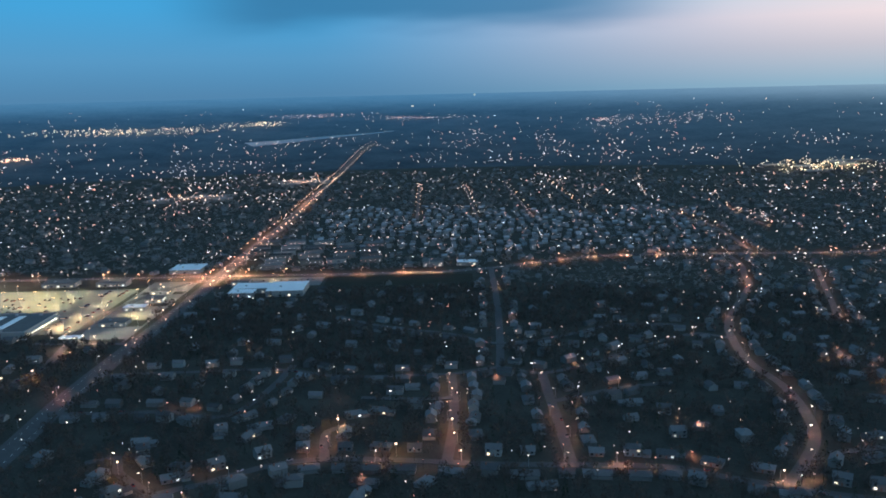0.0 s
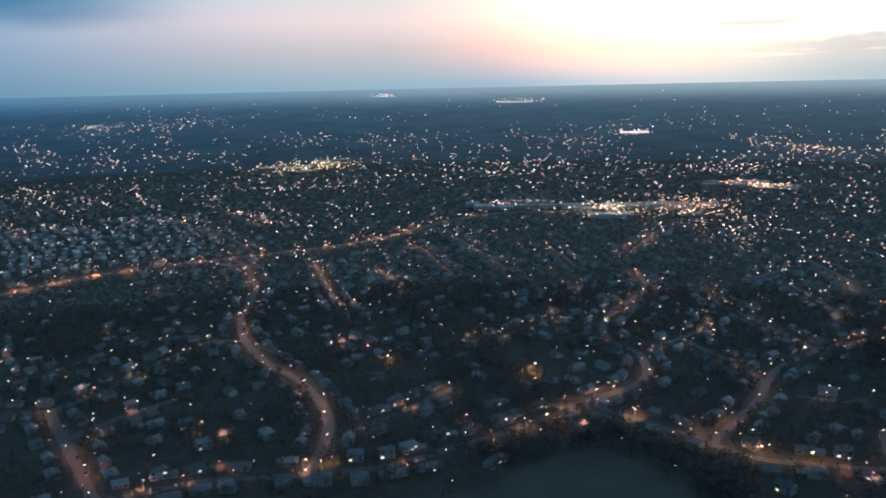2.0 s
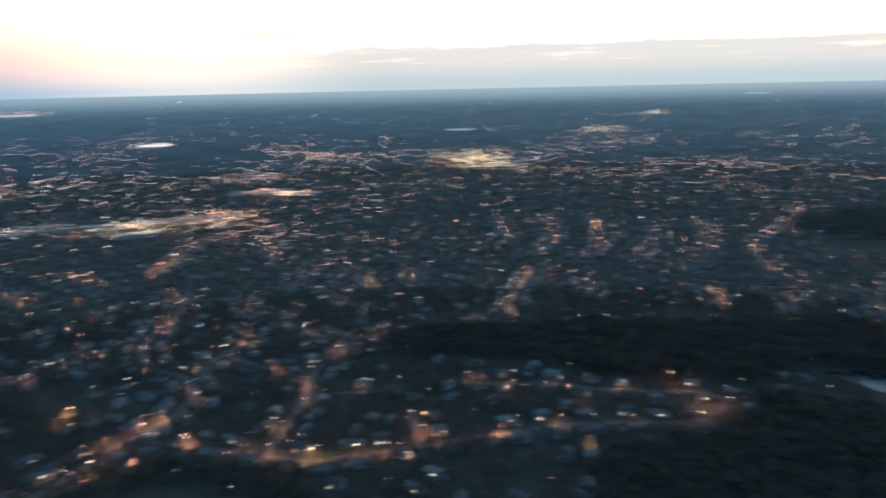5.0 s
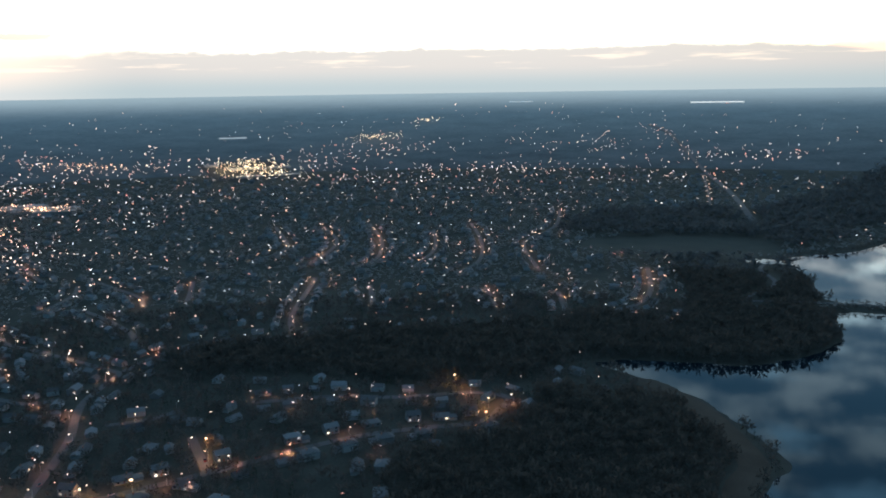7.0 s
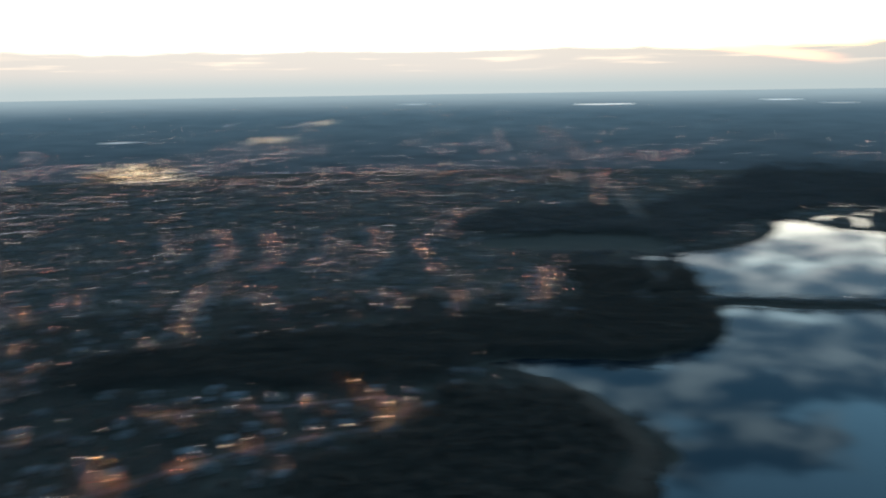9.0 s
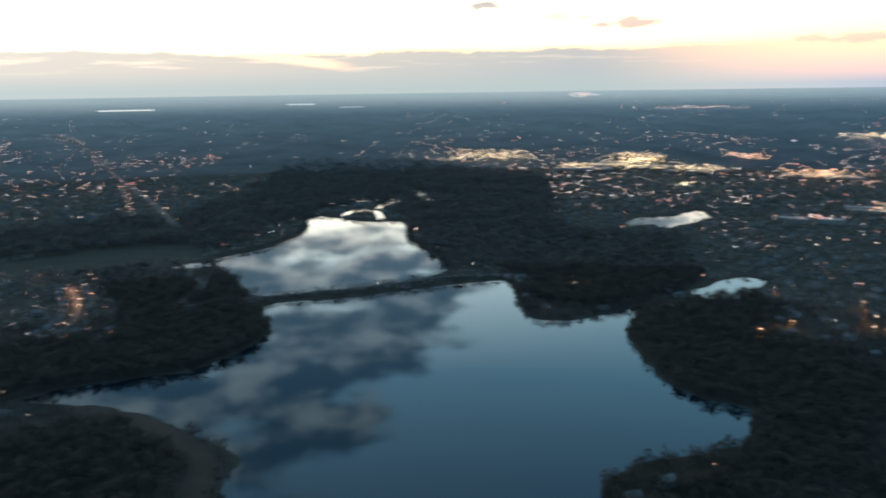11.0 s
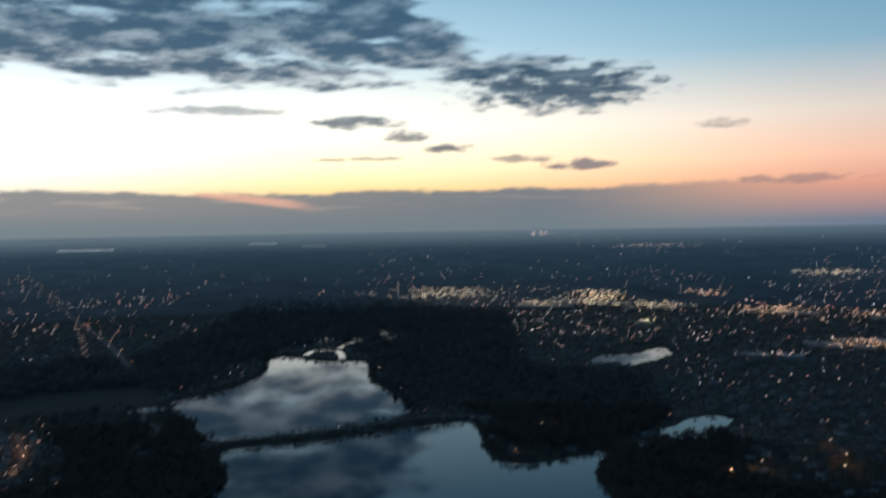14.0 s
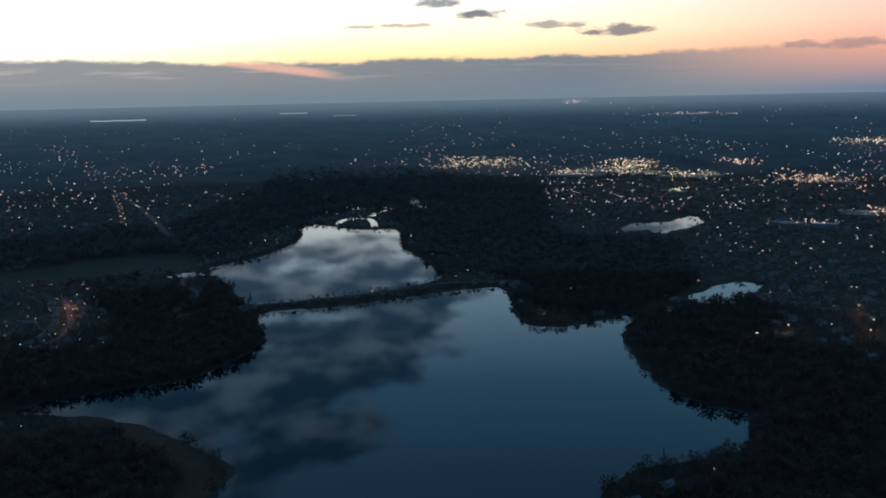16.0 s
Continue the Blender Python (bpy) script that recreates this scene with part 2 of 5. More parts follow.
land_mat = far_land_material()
asphalt = surface("asphalt", (0.040, 0.041, 0.043), (0.075, 0.074, 0.074), 0.15, 0.85, 0, 0.2)
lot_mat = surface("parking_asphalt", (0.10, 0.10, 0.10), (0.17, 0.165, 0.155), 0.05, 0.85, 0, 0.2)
far_lot = surface("worn_far_asphalt", (0.035, 0.036, 0.037), (0.065, 0.065, 0.064), 0.02, 0.9, 0, 0.1)
concrete = surface("concrete", (0.28, 0.28, 0.27), (0.42, 0.41, 0.39), 0.4, 0.85)
field_mat = surface("dormant_grass", (0.028, 0.030, 0.024), (0.048, 0.046, 0.035), 0.03, 0.95)
mown_grass = surface("mown_winter_grass", (0.048, 0.050, 0.043), (0.078, 0.076, 0.064), 0.03, 0.95)
sand_mat = surface("exposed_sandy_shore", (0.050, 0.041, 0.033), (0.096, 0.077, 0.062), 0.05, 0.95)
for soil in (ground_mat, land_mat, far_lot, field_mat, mown_grass, sand_mat):
    soil.node_tree.nodes["Principled BSDF"].inputs["Specular IOR Level"].default_value = 0.05
bark = surface("bark", (0.045, 0.038, 0.032), (0.10, 0.085, 0.07), 0.8, 0.95)
twigs = surface("bare_twigs", (0.050, 0.046, 0.043), (0.128, 0.112, 0.098), 0.05, 0.95, 0, 0, "place")
# far canopies: distance haze painted in as a paler base colour than near twigs
hazed_twigs = surface("hazed_bare_canopy", (0.130, 0.135, 0.132), (0.230, 0.225, 0.214), 0.012, 0.95, 0, 0, "place")
hazed_wood_twigs = surface("hazed_wood_canopy", (0.070, 0.073, 0.074), (0.140, 0.138, 0.134), 0.012, 0.95, 0, 0, "place")
lake_twigs = surface("bare_lakeside_twigs", (0.044, 0.041, 0.037), (0.106, 0.094, 0.080), 0.04, 0.95, 0, 0, "place")
needles = surface("evergreen_needles", (0.016, 0.028, 0.018), (0.042, 0.060, 0.040), 0.08, 0.95, 0, 0, "place")


def see_through(m):
    """Lets half of the light pass on through sprays of twigs."""
    t = Nodes(m.node_tree, False)
    b = next(n for n in t.tree.nodes if n.type == "BSDF_PRINCIPLED")
    out = next(n for n in t.tree.nodes if n.type == "OUTPUT_MATERIAL")
    thin, both = t.add("ShaderNodeBsdfTranslucent"), t.add("ShaderNodeMixShader")
    t.link(b.inputs["Base Color"].links[0].from_socket, thin.inputs["Color"])
    both.inputs[0].default_value = 0.5
    t.link(b.outputs[0], both.inputs[1])
    t.link(thin.outputs[0], both.inputs[2])
    t.link(both.outputs[0], out.inputs[0])


see_through(twigs)
see_through(needles)
see_through(lake_twigs)
see_through(hazed_twigs)
see_through(hazed_wood_twigs)
siding = surface("painted_siding", (0.10, 0.10, 0.10), (0.22, 0.21, 0.20), 0.6, 0.7, 0, 0.2, "object", (0.29, 0.29, 0.285))
shingle = surface("asphalt_shingles", (0.045, 0.045, 0.048), (0.11, 0.11, 0.115), 0.8, 0.9, 0, 0.3, "object", (0.17, 0.178, 0.185))
pale_roof = surface("pale_metal_roof", (0.05, 0.054, 0.058), (0.13, 0.14, 0.15), 0.3, 0.5, 0.0, 0.1, "island", (0.32, 0.34, 0.36))
dark_roof = surface("weathered_shingle_roofs", (0.04, 0.04, 0.042), (0.10, 0.10, 0.105), 0.3, 0.9, 0, 0.1, "island", (0.15, 0.155, 0.165))
wall_mix = surface("house_walls", (0.10, 0.10, 0.10), (0.22, 0.21, 0.20), 0.3, 0.8, 0, 0.1, "island", (0.28, 0.28, 0.275))
brick_mat = surface("red_brick", (0.16, 0.07, 0.05), (0.28, 0.13, 0.09), 2.0, 0.9)
membrane = surface("white_roof_membrane", (0.70, 0.73, 0.74), (0.84, 0.86, 0.87), 0.06, 0.6)
gravel_roof = surface("dark_gravel_roof", (0.07, 0.07, 0.072), (0.12, 0.12, 0.12), 0.08, 0.95)
metal = surface("galvanised_steel", (0.30, 0.31, 0.32), (0.45, 0.46, 0.47), 1.0, 0.45, 0.8, 0.05)
paint_white = surface("road_paint", (0.55, 0.55, 0.52), (0.75, 0.75, 0.72), 1.0, 0.7)
car_paint = surface("car_paint", (0.03, 0.04, 0.06), (0.35, 0.06, 0.05), 0.2, 0.25, 0.2, 0, "object", (0.75, 0.75, 0.76))
rubber = surface("tyre_rubber", (0.015, 0.015, 0.015), (0.03, 0.03, 0.03), 4.0, 0.8)
lamp_glow = glowing("street_lantern", [(0.0, (1.0, 0.86, 0.70)), (0.5, (1.0, 0.72, 0.50)), (1.0, (1.0, 0.92, 0.82))], 7.5)
lamp_glow_far = glowing("distant_lanterns", MIXED, 3.4, "island")
amber_far = glowing("distant_sodium_lanterns", AMBER, 4.2, "island")
gold_far = glowing("car_park_lanterns", GOLD, 3.3, "island")
window_glow = glowing("lit_window", [(0.0, (1.0, 0.72, 0.40)), (0.6, (1.0, 0.86, 0.62)), (1.0, (0.8, 0.9, 1.0))], 2.2)

shopfront = glowing("lit_shopfront", [(0.0, (1.0, 0.80, 0.50)), (1.0, (1.0, 0.92, 0.72))], 3.0)


def glass_material():
    m, t, b = material("window_glass")
    b.inputs["Base Color"].default_value = (0.03, 0.035, 0.04, 1)
    b.inputs["Roughness"].default_value = 0.06
    return m


def water_material():
    m, t, b = material("still_lake_water")
    b.inputs["Base Color"].default_value = (0.003, 0.009, 0.015, 1)
    b.inputs["Roughness"].default_value = 0.03
    b.inputs["IOR"].default_value = 1.33
    where = t.add("ShaderNodeNewGeometry").outputs["Position"]
    n = t.add("ShaderNodeBump")
    n.inputs["Strength"].default_value, n.inputs["Distance"].default_value = 0.05, 0.1
    t.link(t.noise(where, 0.25, 3.0), n.inputs["Height"])
    t.link(n.outputs[0], b.inputs["Normal"])
    return m


glass = glass_material()
water_mat = water_material()


# ------------------------------------------------------------ mesh helpers
def rise(r):
    """Height of the land: a flat basin whose rim climbs far off."""
    return 235.0 * (np.maximum(np.asarray(r, float) - 2600.0, 0.0) / 2300.0) ** 1.5


def mesh_from(name, verts, faces, mats, pick=None):
    """A mesh from arrays; faces: (n, 3) or (n, 4) arrays or lists of indices."""
    me = bpy.data.meshes.new(name)
    me.from_pydata(np.asarray(verts).tolist(), [], [list(map(int, f)) for f in faces])
    for m in mats if isinstance(mats, (list, tuple)) else [mats]:
        me.materials.append(m)
    if pick is not None:
        me.polygons.foreach_set("material_index", np.asarray(pick, np.int32))
    me.update()
    return me


def part(name, bm, mat, parent, label=""):
    """Links a bmesh as one mesh object under a thing or a part."""
    me = bpy.data.meshes.new(name)
    bm.to_mesh(me)
    bm.free()
    me.materials.append(mat)
    ob = new(name, me)
    ob.parent = parent
    return tagged(ob, label) if label else ob


def box(bm, x0, y0, z0, x1, y1, z1, bevel=0.0):
    m = Matrix.Translation(((x0 + x1) / 2, (y0 + y1) / 2, (z0 + z1) / 2)) @ Matrix.Diagonal((x1 - x0, y1 - y0, z1 - z0, 1))
    made = bmesh.ops.create_cube(bm, size=1, matrix=m)["verts"]
    if bevel:
        bmesh.ops.bevel(bm, geom=list({e for v in made for e in v.link_edges}), offset=bevel, segments=2, affect="EDGES")
    return bm


def tube(bm, a, b, r0, r1, sides=6):
    a, b = Vector(a), Vector(b)
    turn = (b - a).to_track_quat("Z", "Y").to_matrix().to_4x4()
    bmesh.ops.create_cone(bm, cap_ends=True, segments=sides, radius1=r0, radius2=r1, depth=(b - a).length,
                          matrix=Matrix.Translation((a + b) / 2) @ turn)
    return bm


def spline(points, step=8.0, closed=False):
    """A smooth line through the points, sampled about every step metres."""
    p = [np.array(q, float) for q in points]
    n = len(p)
    out = []
    for i in range(n if closed else n - 1):
        a, b = p[i], p[(i + 1) % n]
        before = p[i - 1] if closed or i else 2 * a - b
        after = p[(i + 2) % n] if closed or i + 2 < n else 2 * b - a
        k = max(2, int(np.hypot(*(b - a)) / step))
        for u in np.arange(k) / k:
            out.append(0.5 * (2 * a + (b - before) * u + (2 * before - 5 * a + 4 * b - after) * u**2 + (3 * a - before - 3 * b + after) * u**3))
    if not closed:
        out.append(p[-1])
    return np.array(out)


def inside(points, ring):
    """Which of the points lie in the closed ring."""
    points = np.atleast_2d(points).astype(float)
    hits = np.zeros(len(points), bool)
    a = ring
    b = np.roll(ring, -1, 0)
    for (x0, y0), (x1, y1) in zip(a, b):
        if y0 != y1:
            hits ^= ((y0 > points[:, 1]) != (y1 > points[:, 1])) & (points[:, 0] < (x1 - x0) * (points[:, 1] - y0) / (y1 - y0) + x0)
    return hits


def sheet(name, ring, z, mat, depth=0.0):
    """A flat piece of land or water with the outline ring, and a skirt down to its bed."""
    bm = bmesh.new()
    top = [bm.verts.new((x, y, z)) for x, y in ring]
    face = bm.faces.new(top)
    if face.normal.z < 0 or sum(a[0] * b[1] - b[0] * a[1] for a, b in zip(ring, np.roll(ring, -1, 0))) < 0:
        face.normal_flip()
    if depth:
        low = [bm.verts.new((x, y, z - depth)) for x, y in ring]
        for i in range(len(top)):
            j = (i + 1) % len(top)
            bm.faces.new((top[i], low[i], low[j], top[j]))
    bm.normal_update()
    me = bpy.data.meshes.new(name)
    bm.to_mesh(me)
    bm.free()
    me.materials.append(mat)
    return new(name, me)


def ragged(ring, amount, seed):
    """The outline with small bays and points."""
    rng = np.random.default_rng(seed)
    d = np.roll(ring, -1, 0) - np.roll(ring, 1, 0)
    normal = np.stack([d[:, 1], -d[:, 0]], 1) / np.maximum(np.hypot(*d.T), 1e-6)[:, None]
    bump = rng.normal(0, 1, len(ring))
    bump = (bump + np.roll(bump, 1) + 0.5 * np.roll(bump, 2)) / 1.5
    return ring + normal * (bump * amount)[:, None]


def ribbon(points, width):
    d = np.gradient(points, axis=0)
    n = np.stack([-d[:, 1], d[:, 0]], 1) / np.maximum(np.hypot(*d.T), 1e-6)[:, None]
    w = np.broadcast_to(np.asarray(width, float), (len(points),))[:, None] / 2
    return points + n * w, points - n * w


def outline(points, width):
    a, b = ribbon(points, width)
    return np.concatenate([a, b[::-1]])


# ------------------------------------------------------------ ground
def ring_land(name, radii, mat, label, kind_word):
    seg = 180
    ang = np.arange(seg) * 2 * math.pi / seg
    verts = [(r * math.sin(a), r * math.cos(a), float(rise(r))) for r in radii for a in ang]
    faces = []
    for i in range(len(radii) - 1):
        for j in range(seg):
            a, b = i * seg + j, i * seg + (j + 1) % seg
            faces.append((a + seg, b + seg, b, a))
    if radii[0] < 1:
        faces.append(tuple(range(seg))[::-1])
    tagged(new(name, mesh_from(name, verts, faces, mat)), label, kind_word, "", "structure")


def build_ground():
    ring_land("ground", np.concatenate([[0.5], np.linspace(100, 2600, 26), np.linspace(2600, 2800, 5)[1:]]), ground_mat,
              "dark winter ground of grass and leaf litter", "ground")
    ring_land("backdrop", np.linspace(2800, 4900, 44), land_mat, "distant blue-grey wooded land with haze added as a glow", "land")


build_ground()

# ------------------------------------------------------------ water
LAKE = ragged(spline([(1053, -253), (1037, -343), (1039, -422), (1037, -521), (1022, -570), (928, -532), (851, -505), (813, -527), (812, -580),
                      (823, -647), (771, -585), (722, -550), (630, -504), (576, -491), (542, -497), (515, -511), (466, -460), (465, -419), (471, -383),
                      (472, -350), (450, -318), (405, -290), (400, -200), (460, -110), (540, -88), (575, -94), (613, -113), (667, -95), (730, -68),
                      (773, -34), (803, 4), (824, 26), (838, -20), (835, -70), (843, -132), (884, -185), (947, -225), (1000, -232)], 6, True), 1.6, 3)
POND = ragged(spline([(1116, -247), (1240, -249), (1381, -251), (1441, -351), (1578, -456), (1747, -520), (1700, -566), (1625, -599), (1579, -659),
                      (1439, -606), (1423, -592), (1229, -561), (1130, -536), (1100, -483), (1093, -363)], 8, True), 2.5, 4)
POND_E = ragged(spline([(1312, -1012), (1318, -1062), (1268, -1056), (1278, -1104), (1292, -1151), (1330, -1222), (1404, -1258), (1394, -1211), (1370, -1161),
                        (1376, -1124), (1390, -1096), (1360, -1040)], 8, True), 3, 5)
POND_S = ragged(spline([(852, -745), (871, -796), (888, -851), (880, -870), (856, -877), (829, -846), (820, -810), (799, -776), (813, -746)], 6, True), 2, 6)
POOL = spline([(818, -669), (828, -700), (806, -690)], 5, True)
REACH = spline([(-760, 3430), (-600, 3530), (-430, 3640), (-300, 3700), (-200, 3765)], 30)
FAR_LAKE = outline(REACH, np.linspace(105, 14, len(REACH)))


CREEK = outline(spline([(1640, -632), (1700, -655), (1766, -668), (1790, -640), (1770, -610), (1722, -583)], 15), 14)
ARM = outline(spline([(1936, -690), (1934, -745), (1915, -805), (1880, -770), (1862, -735), (1800, -690)], 20), 17)
BEND = outline(spline([(2060, -893), (2000, -884), (1945, -862), (1900, -850), (1870, -856)], 15), 22)
SLIVER = spline([(1352, -178), (1368, -205), (1356, -236), (1332, -232), (1334, -200)], 8, True)
WATERS = [LAKE, POND, POND_E, POND_S, POOL, CREEK, BEND, ARM, SLIVER]
for n, (ring, what) in enumerate(zip(WATERS, ("wide still lake reflecting the evening clouds", "upper lake behind the causeway, bright with afterglow",
                                              "pale pond among dark trees", "small pond mirroring the sky", "small pool beside the wood",
                                              "winding creek feeding the upper lake", "bend of a creek in dark marsh",
                                              "marshy arm of the upper lake", "sliver of open water beside the park"))):
    tagged(sheet("water", ring, 0.12, water_mat, 0.2), what, "water", "", "structure")
# paler and rougher than the lake water
far_water = mesh_from("water", [(x, y, float(rise(math.hypot(x, y))) + 1.0) for x, y in FAR_LAKE], [list(range(len(FAR_LAKE)))[::-1]], surface("pale_rough_water", (0.20, 0.23, 0.25), (0.27, 0.29, 0.30), 0.01, 0.3, 0, 0.05))
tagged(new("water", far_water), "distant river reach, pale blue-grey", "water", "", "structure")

# ------------------------------------------------------------ fields and shores
FIELD_A = spline([(265, 415), (303, 424), (397, 426), (396, 340), (394, 290), (330, 300), (270, 360)], 12, True)
FIELD_B = spline([(1503, 58), (1567, -142), (1495, -245), (1388, -208), (1394, 37)], 15, True)
SHORE = outline(spline([(800, 0), (763, -32), (710, -63), (650, -82), (606, -90), (577, -78), (540, -70)], 8), np.array([22.0]))
POINT = ragged(spline([(470, -345), (476, -385), (455, -420), (420, -420), (395, -370), (410, -310), (445, -310)], 6, True), 1.5, 9)
for ring, mat, what in ((FIELD_A, mown_grass, "open mown field of dormant grass"), (FIELD_B, mown_grass, "strip of open dormant grassland"),
                        (SHORE, sand_mat, "narrow exposed sandy lake margin"), (POINT, field_mat, "grassy point by the lake")):
    tagged(sheet("field", ring, 0.06, mat, 0.1), what, "field", "", "structure")

# ------------------------------------------------------------ roads
ROAD_LINES = []


def road(points, width, label, mat=None, line=False, lit=0.0, amber=0.9, homes=True, z=0.16):
    path = spline(points, 10)
    z += 0.007 * len(ROAD_LINES)
    near = path[np.hypot(*path.T) < 2700]
    a, b = ribbon(path, width)
    k = len(path)
    za, zb = rise(np.hypot(*a.T)), rise(np.hypot(*b.T))
    up = np.where(np.hypot(*path.T) > 2600, 1.5, z)
    verts = np.concatenate([np.c_[a, za + up], np.c_[b, zb + up], np.c_[a, za - 0.1], np.c_[b, zb - 0.1]])
    faces = []
    for i in range(k - 1):
        faces += [(i + k, i + k + 1, i + 1, i), (i, i + 1, i + 1 + 2 * k, i + 2 * k), (i + k + 1, i + k, i + 3 * k, i + 1 + 3 * k)]
    ob = new("road", mesh_from("road", verts, faces, mat or asphalt))
    tagged(ob, label, "road", "", "structure")
    if line:
        marks = []
        for i in range(0, len(near) - 1):
            d = (near[i + 1] - near[i]) / max(np.hypot(*(near[i + 1] - near[i])), 1e-6)
            n = np.array([-d[1], d[0]])
            for o in (-0.25, 0.25):
                c = near[i] + n * o * width
                marks.append((c - n * 0.12, c + n * 0.12, c + n * 0.12 + d * 4, c - n * 0.12 + d * 4))
        v = [(x, y, z + 0.02) for q in marks for x, y in q]
        lines = new("lane_marking", mesh_from("lane_marking", v, [(4 * i + 3, 4 * i + 2, 4 * i + 1, 4 * i)[::-1] for i in range(len(marks))], paint_white))
        lines.parent = ob
    ROAD_LINES.append((path, width, lit, amber, homes))
    return ob


road([(-315, 480), (-318, 569), (-321, 633), (-324, 708), (-322, 829), (-316, 1013), (-316, 1199), (-314, 1415), (-310, 1693), (-316, 2177), (-316, 2681),
      (-294, 3217), (-262, 3430)], 21, "wide arterial road under amber street lamps", None, True, 38, 0.5, False)
road([(-800, 1196), (-629, 1195), (-468, 1192), (-315, 1190), (-115, 1186), (-4, 1190), (69, 1206), (150, 1245), (259, 1278), (423, 1272), (610, 1262),
      (737, 1295), (841, 1345), (1014, 1380), (1129, 1310), (1268, 1248), (1360, 1137)], 15, "cross-town main road with pale lit surface", None, True, 46, 0.7, False)
road([(68, 1206), (63, 998), (56, 848), (50, 758)], 8, "straight residential street between bare trees", None, False, 0)
road([(-240, 470), (-190, 514), (-164, 527), (-122, 555), (-84, 563), (-36, 559), (30, 549), (79, 545), (147, 538), (178, 522), (211, 506), (265, 485),
      (318, 485), (369, 486), (435, 497), (492, 500)], 8, "curving residential street with patches of lamplight", None, False, 46, 1.0)
road([(5, 740), (6, 680), (5, 620), (-1, 552)], 8, "short residential street lit amber", None, False, 40, 1.0)
road([(86, 735), (85, 685), (85, 634), (84, 547)], 8, "residential street glowing amber under lamps", None, False, 35, 1.0)
road([(5, 740), (50, 756), (86, 737), (142, 767), (189, 808), (230, 839)], 7, "winding residential lane", None, False, 50, 0.9)
road([(85, 665), (148, 694), (194, 704)], 7, "side street of small houses", None, False, 45, 1.0)
road([(425, 1265), (419, 1188), (398, 1111), (383, 1053), (307, 899), (284, 812), (278, 750), (283, 684), (275, 622), (260, 574), (224, 520), (211, 506)], 8.5,
     "long winding street strung with amber lamps", None, False, 36, 1.0)
road([(510, 1150), (453, 980), (426, 893), (452, 868)], 7, "curving side street with lamps", None, False, 38, 1.0)
road([(-86, 562), (-90, 613), (-68, 626)], 7, "short dead-end street", None, False, 45, 1.0)
road([(-190, 514), (-225, 550), (-234, 574), (-254, 566)], 7, "short street off the arterial road", None, False, 40, 1.0)
road([(-318, 664), (-284, 662), (-229, 662), (-175, 650), (-152, 714), (-143, 777)], 7, "dim residential street", None, False, 0)
road([(-318, 760), (-240, 763), (-156, 764), (-90, 740), (5, 740)], 7, "dim residential cross street", None, False, 60, 1.0)
road([(-410, 700), (-384, 781), (-396, 886), (-402, 981), (-374, 1098), (-330, 1170)], 8.5, "service road past the shopping centre", None, False, 50, 0.8, False)
road([(-430, 869), (-322, 860)], 8, "entrance road of the shopping centre", None, False, 40, 0.8, False)
road([(790, 760), (755, 731), (668, 690), (612, 648), (583, 605), (580, 567), (544, 518), (516, 503), (492, 500)], 8.5, "s-shaped street under amber lamps", None, False, 36, 1.0)
road([(492, 500), (456, 490), (458, 452), (467, 399), (474, 350), (504, 315), (536, 281), (575, 243), (614, 197), (635, 158), (656, 112), (687, 100), (714, 96),
      (722, 130), (700, 191), (694, 245), (666, 313)], 8, "looping street on the lake peninsula", None, False, 44, 1.0)
road([(589, 328), (532, 286)], 7, "short street on the peninsula", None, False, 30, 1.0)
road([(720, 470), (648, 459), (607, 441), (560, 416), (472, 385)], 7, "residential street towards the lake", None, False, 44, 0.9)
road([(840, 720), (819, 689), (787, 645), (768, 590), (745, 532), (720, 470)], 7, "street past the edge of the wood", None, False, 40, 0.9)
road([(720, 470), (770, 464), (815, 450), (840, 420), (856, 380), (866, 352), (900, 347)], 7, "street along the edge of the wood", None, False, 44, 0.8)
road([(1150, 430), (1119, 422), (950, 386), (883, 360)], 7, "straight street with lamps", None, False, 40, 1.0)
road([(1580, 668), (1403, 574), (1323, 557), (1263, 571)], 7, "curving suburban street", None, False, 40, 0.9)
road([(1596, 574), (1443, 496), (1313, 474), (1236, 479)], 7, "curving suburban street", None, False, 40, 0.9)
road([(1643, 495), (1457, 418), (1311, 383), (1235, 392)], 7, "curving suburban street", None, False, 40, 0.9)
road([(1587, 351), (1392, 308), (1248, 308)], 7, "curving suburban street", None, False, 40, 0.9)
road([(1669, 294), (1485, 245), (1307, 218), (1202, 238)], 7, "curving suburban street", None, False, 40, 1.0)
road([(1890, 134), (1650, 128), (1466, 166), (1239, 120)], 7, "long suburban street", None, False, 40, 0.9)
road([(1284, -35), (1144, -35), (1064, -19), (1014, 27)], 7, "street at the edge of the lakeside wood", None, False, 36, 1.0)
road([(1121, 180), (1024, 151)], 7, "short cul-de-sac", None, False, 36, 1.0)
road([(1112, 83), (1013, 66)], 7, "short cul-de-sac", None, False, 36, 1.0)
road([(1115, 339), (1011, 303)], 7, "short cul-de-sac", None, False, 36, 1.0)
road([(3853, -109), (3548, -190), (2672, -245), (2178, -258), (1726, -247)], 14, "straight country road over dark land", None, False, 90, 0.8, False)
road([(2600, -228), (2200, -205), (1925, -182)], 7, "lit street far across the fields", None, False, 45, 1.0, False)
road([(476, 1760), (470, 1626), (487, 1551), (482, 1422), (470, 1290)], 7, "suburban street", None, False, 36, 1.0)
road([(700, 1190), (686, 1124), (653, 1040), (638, 979)], 7, "suburban street", None, False, 36, 1.0)
road([(830, 1290), (794, 1202), (708, 945)], 7, "suburban street", None, False, 42, 1.0)
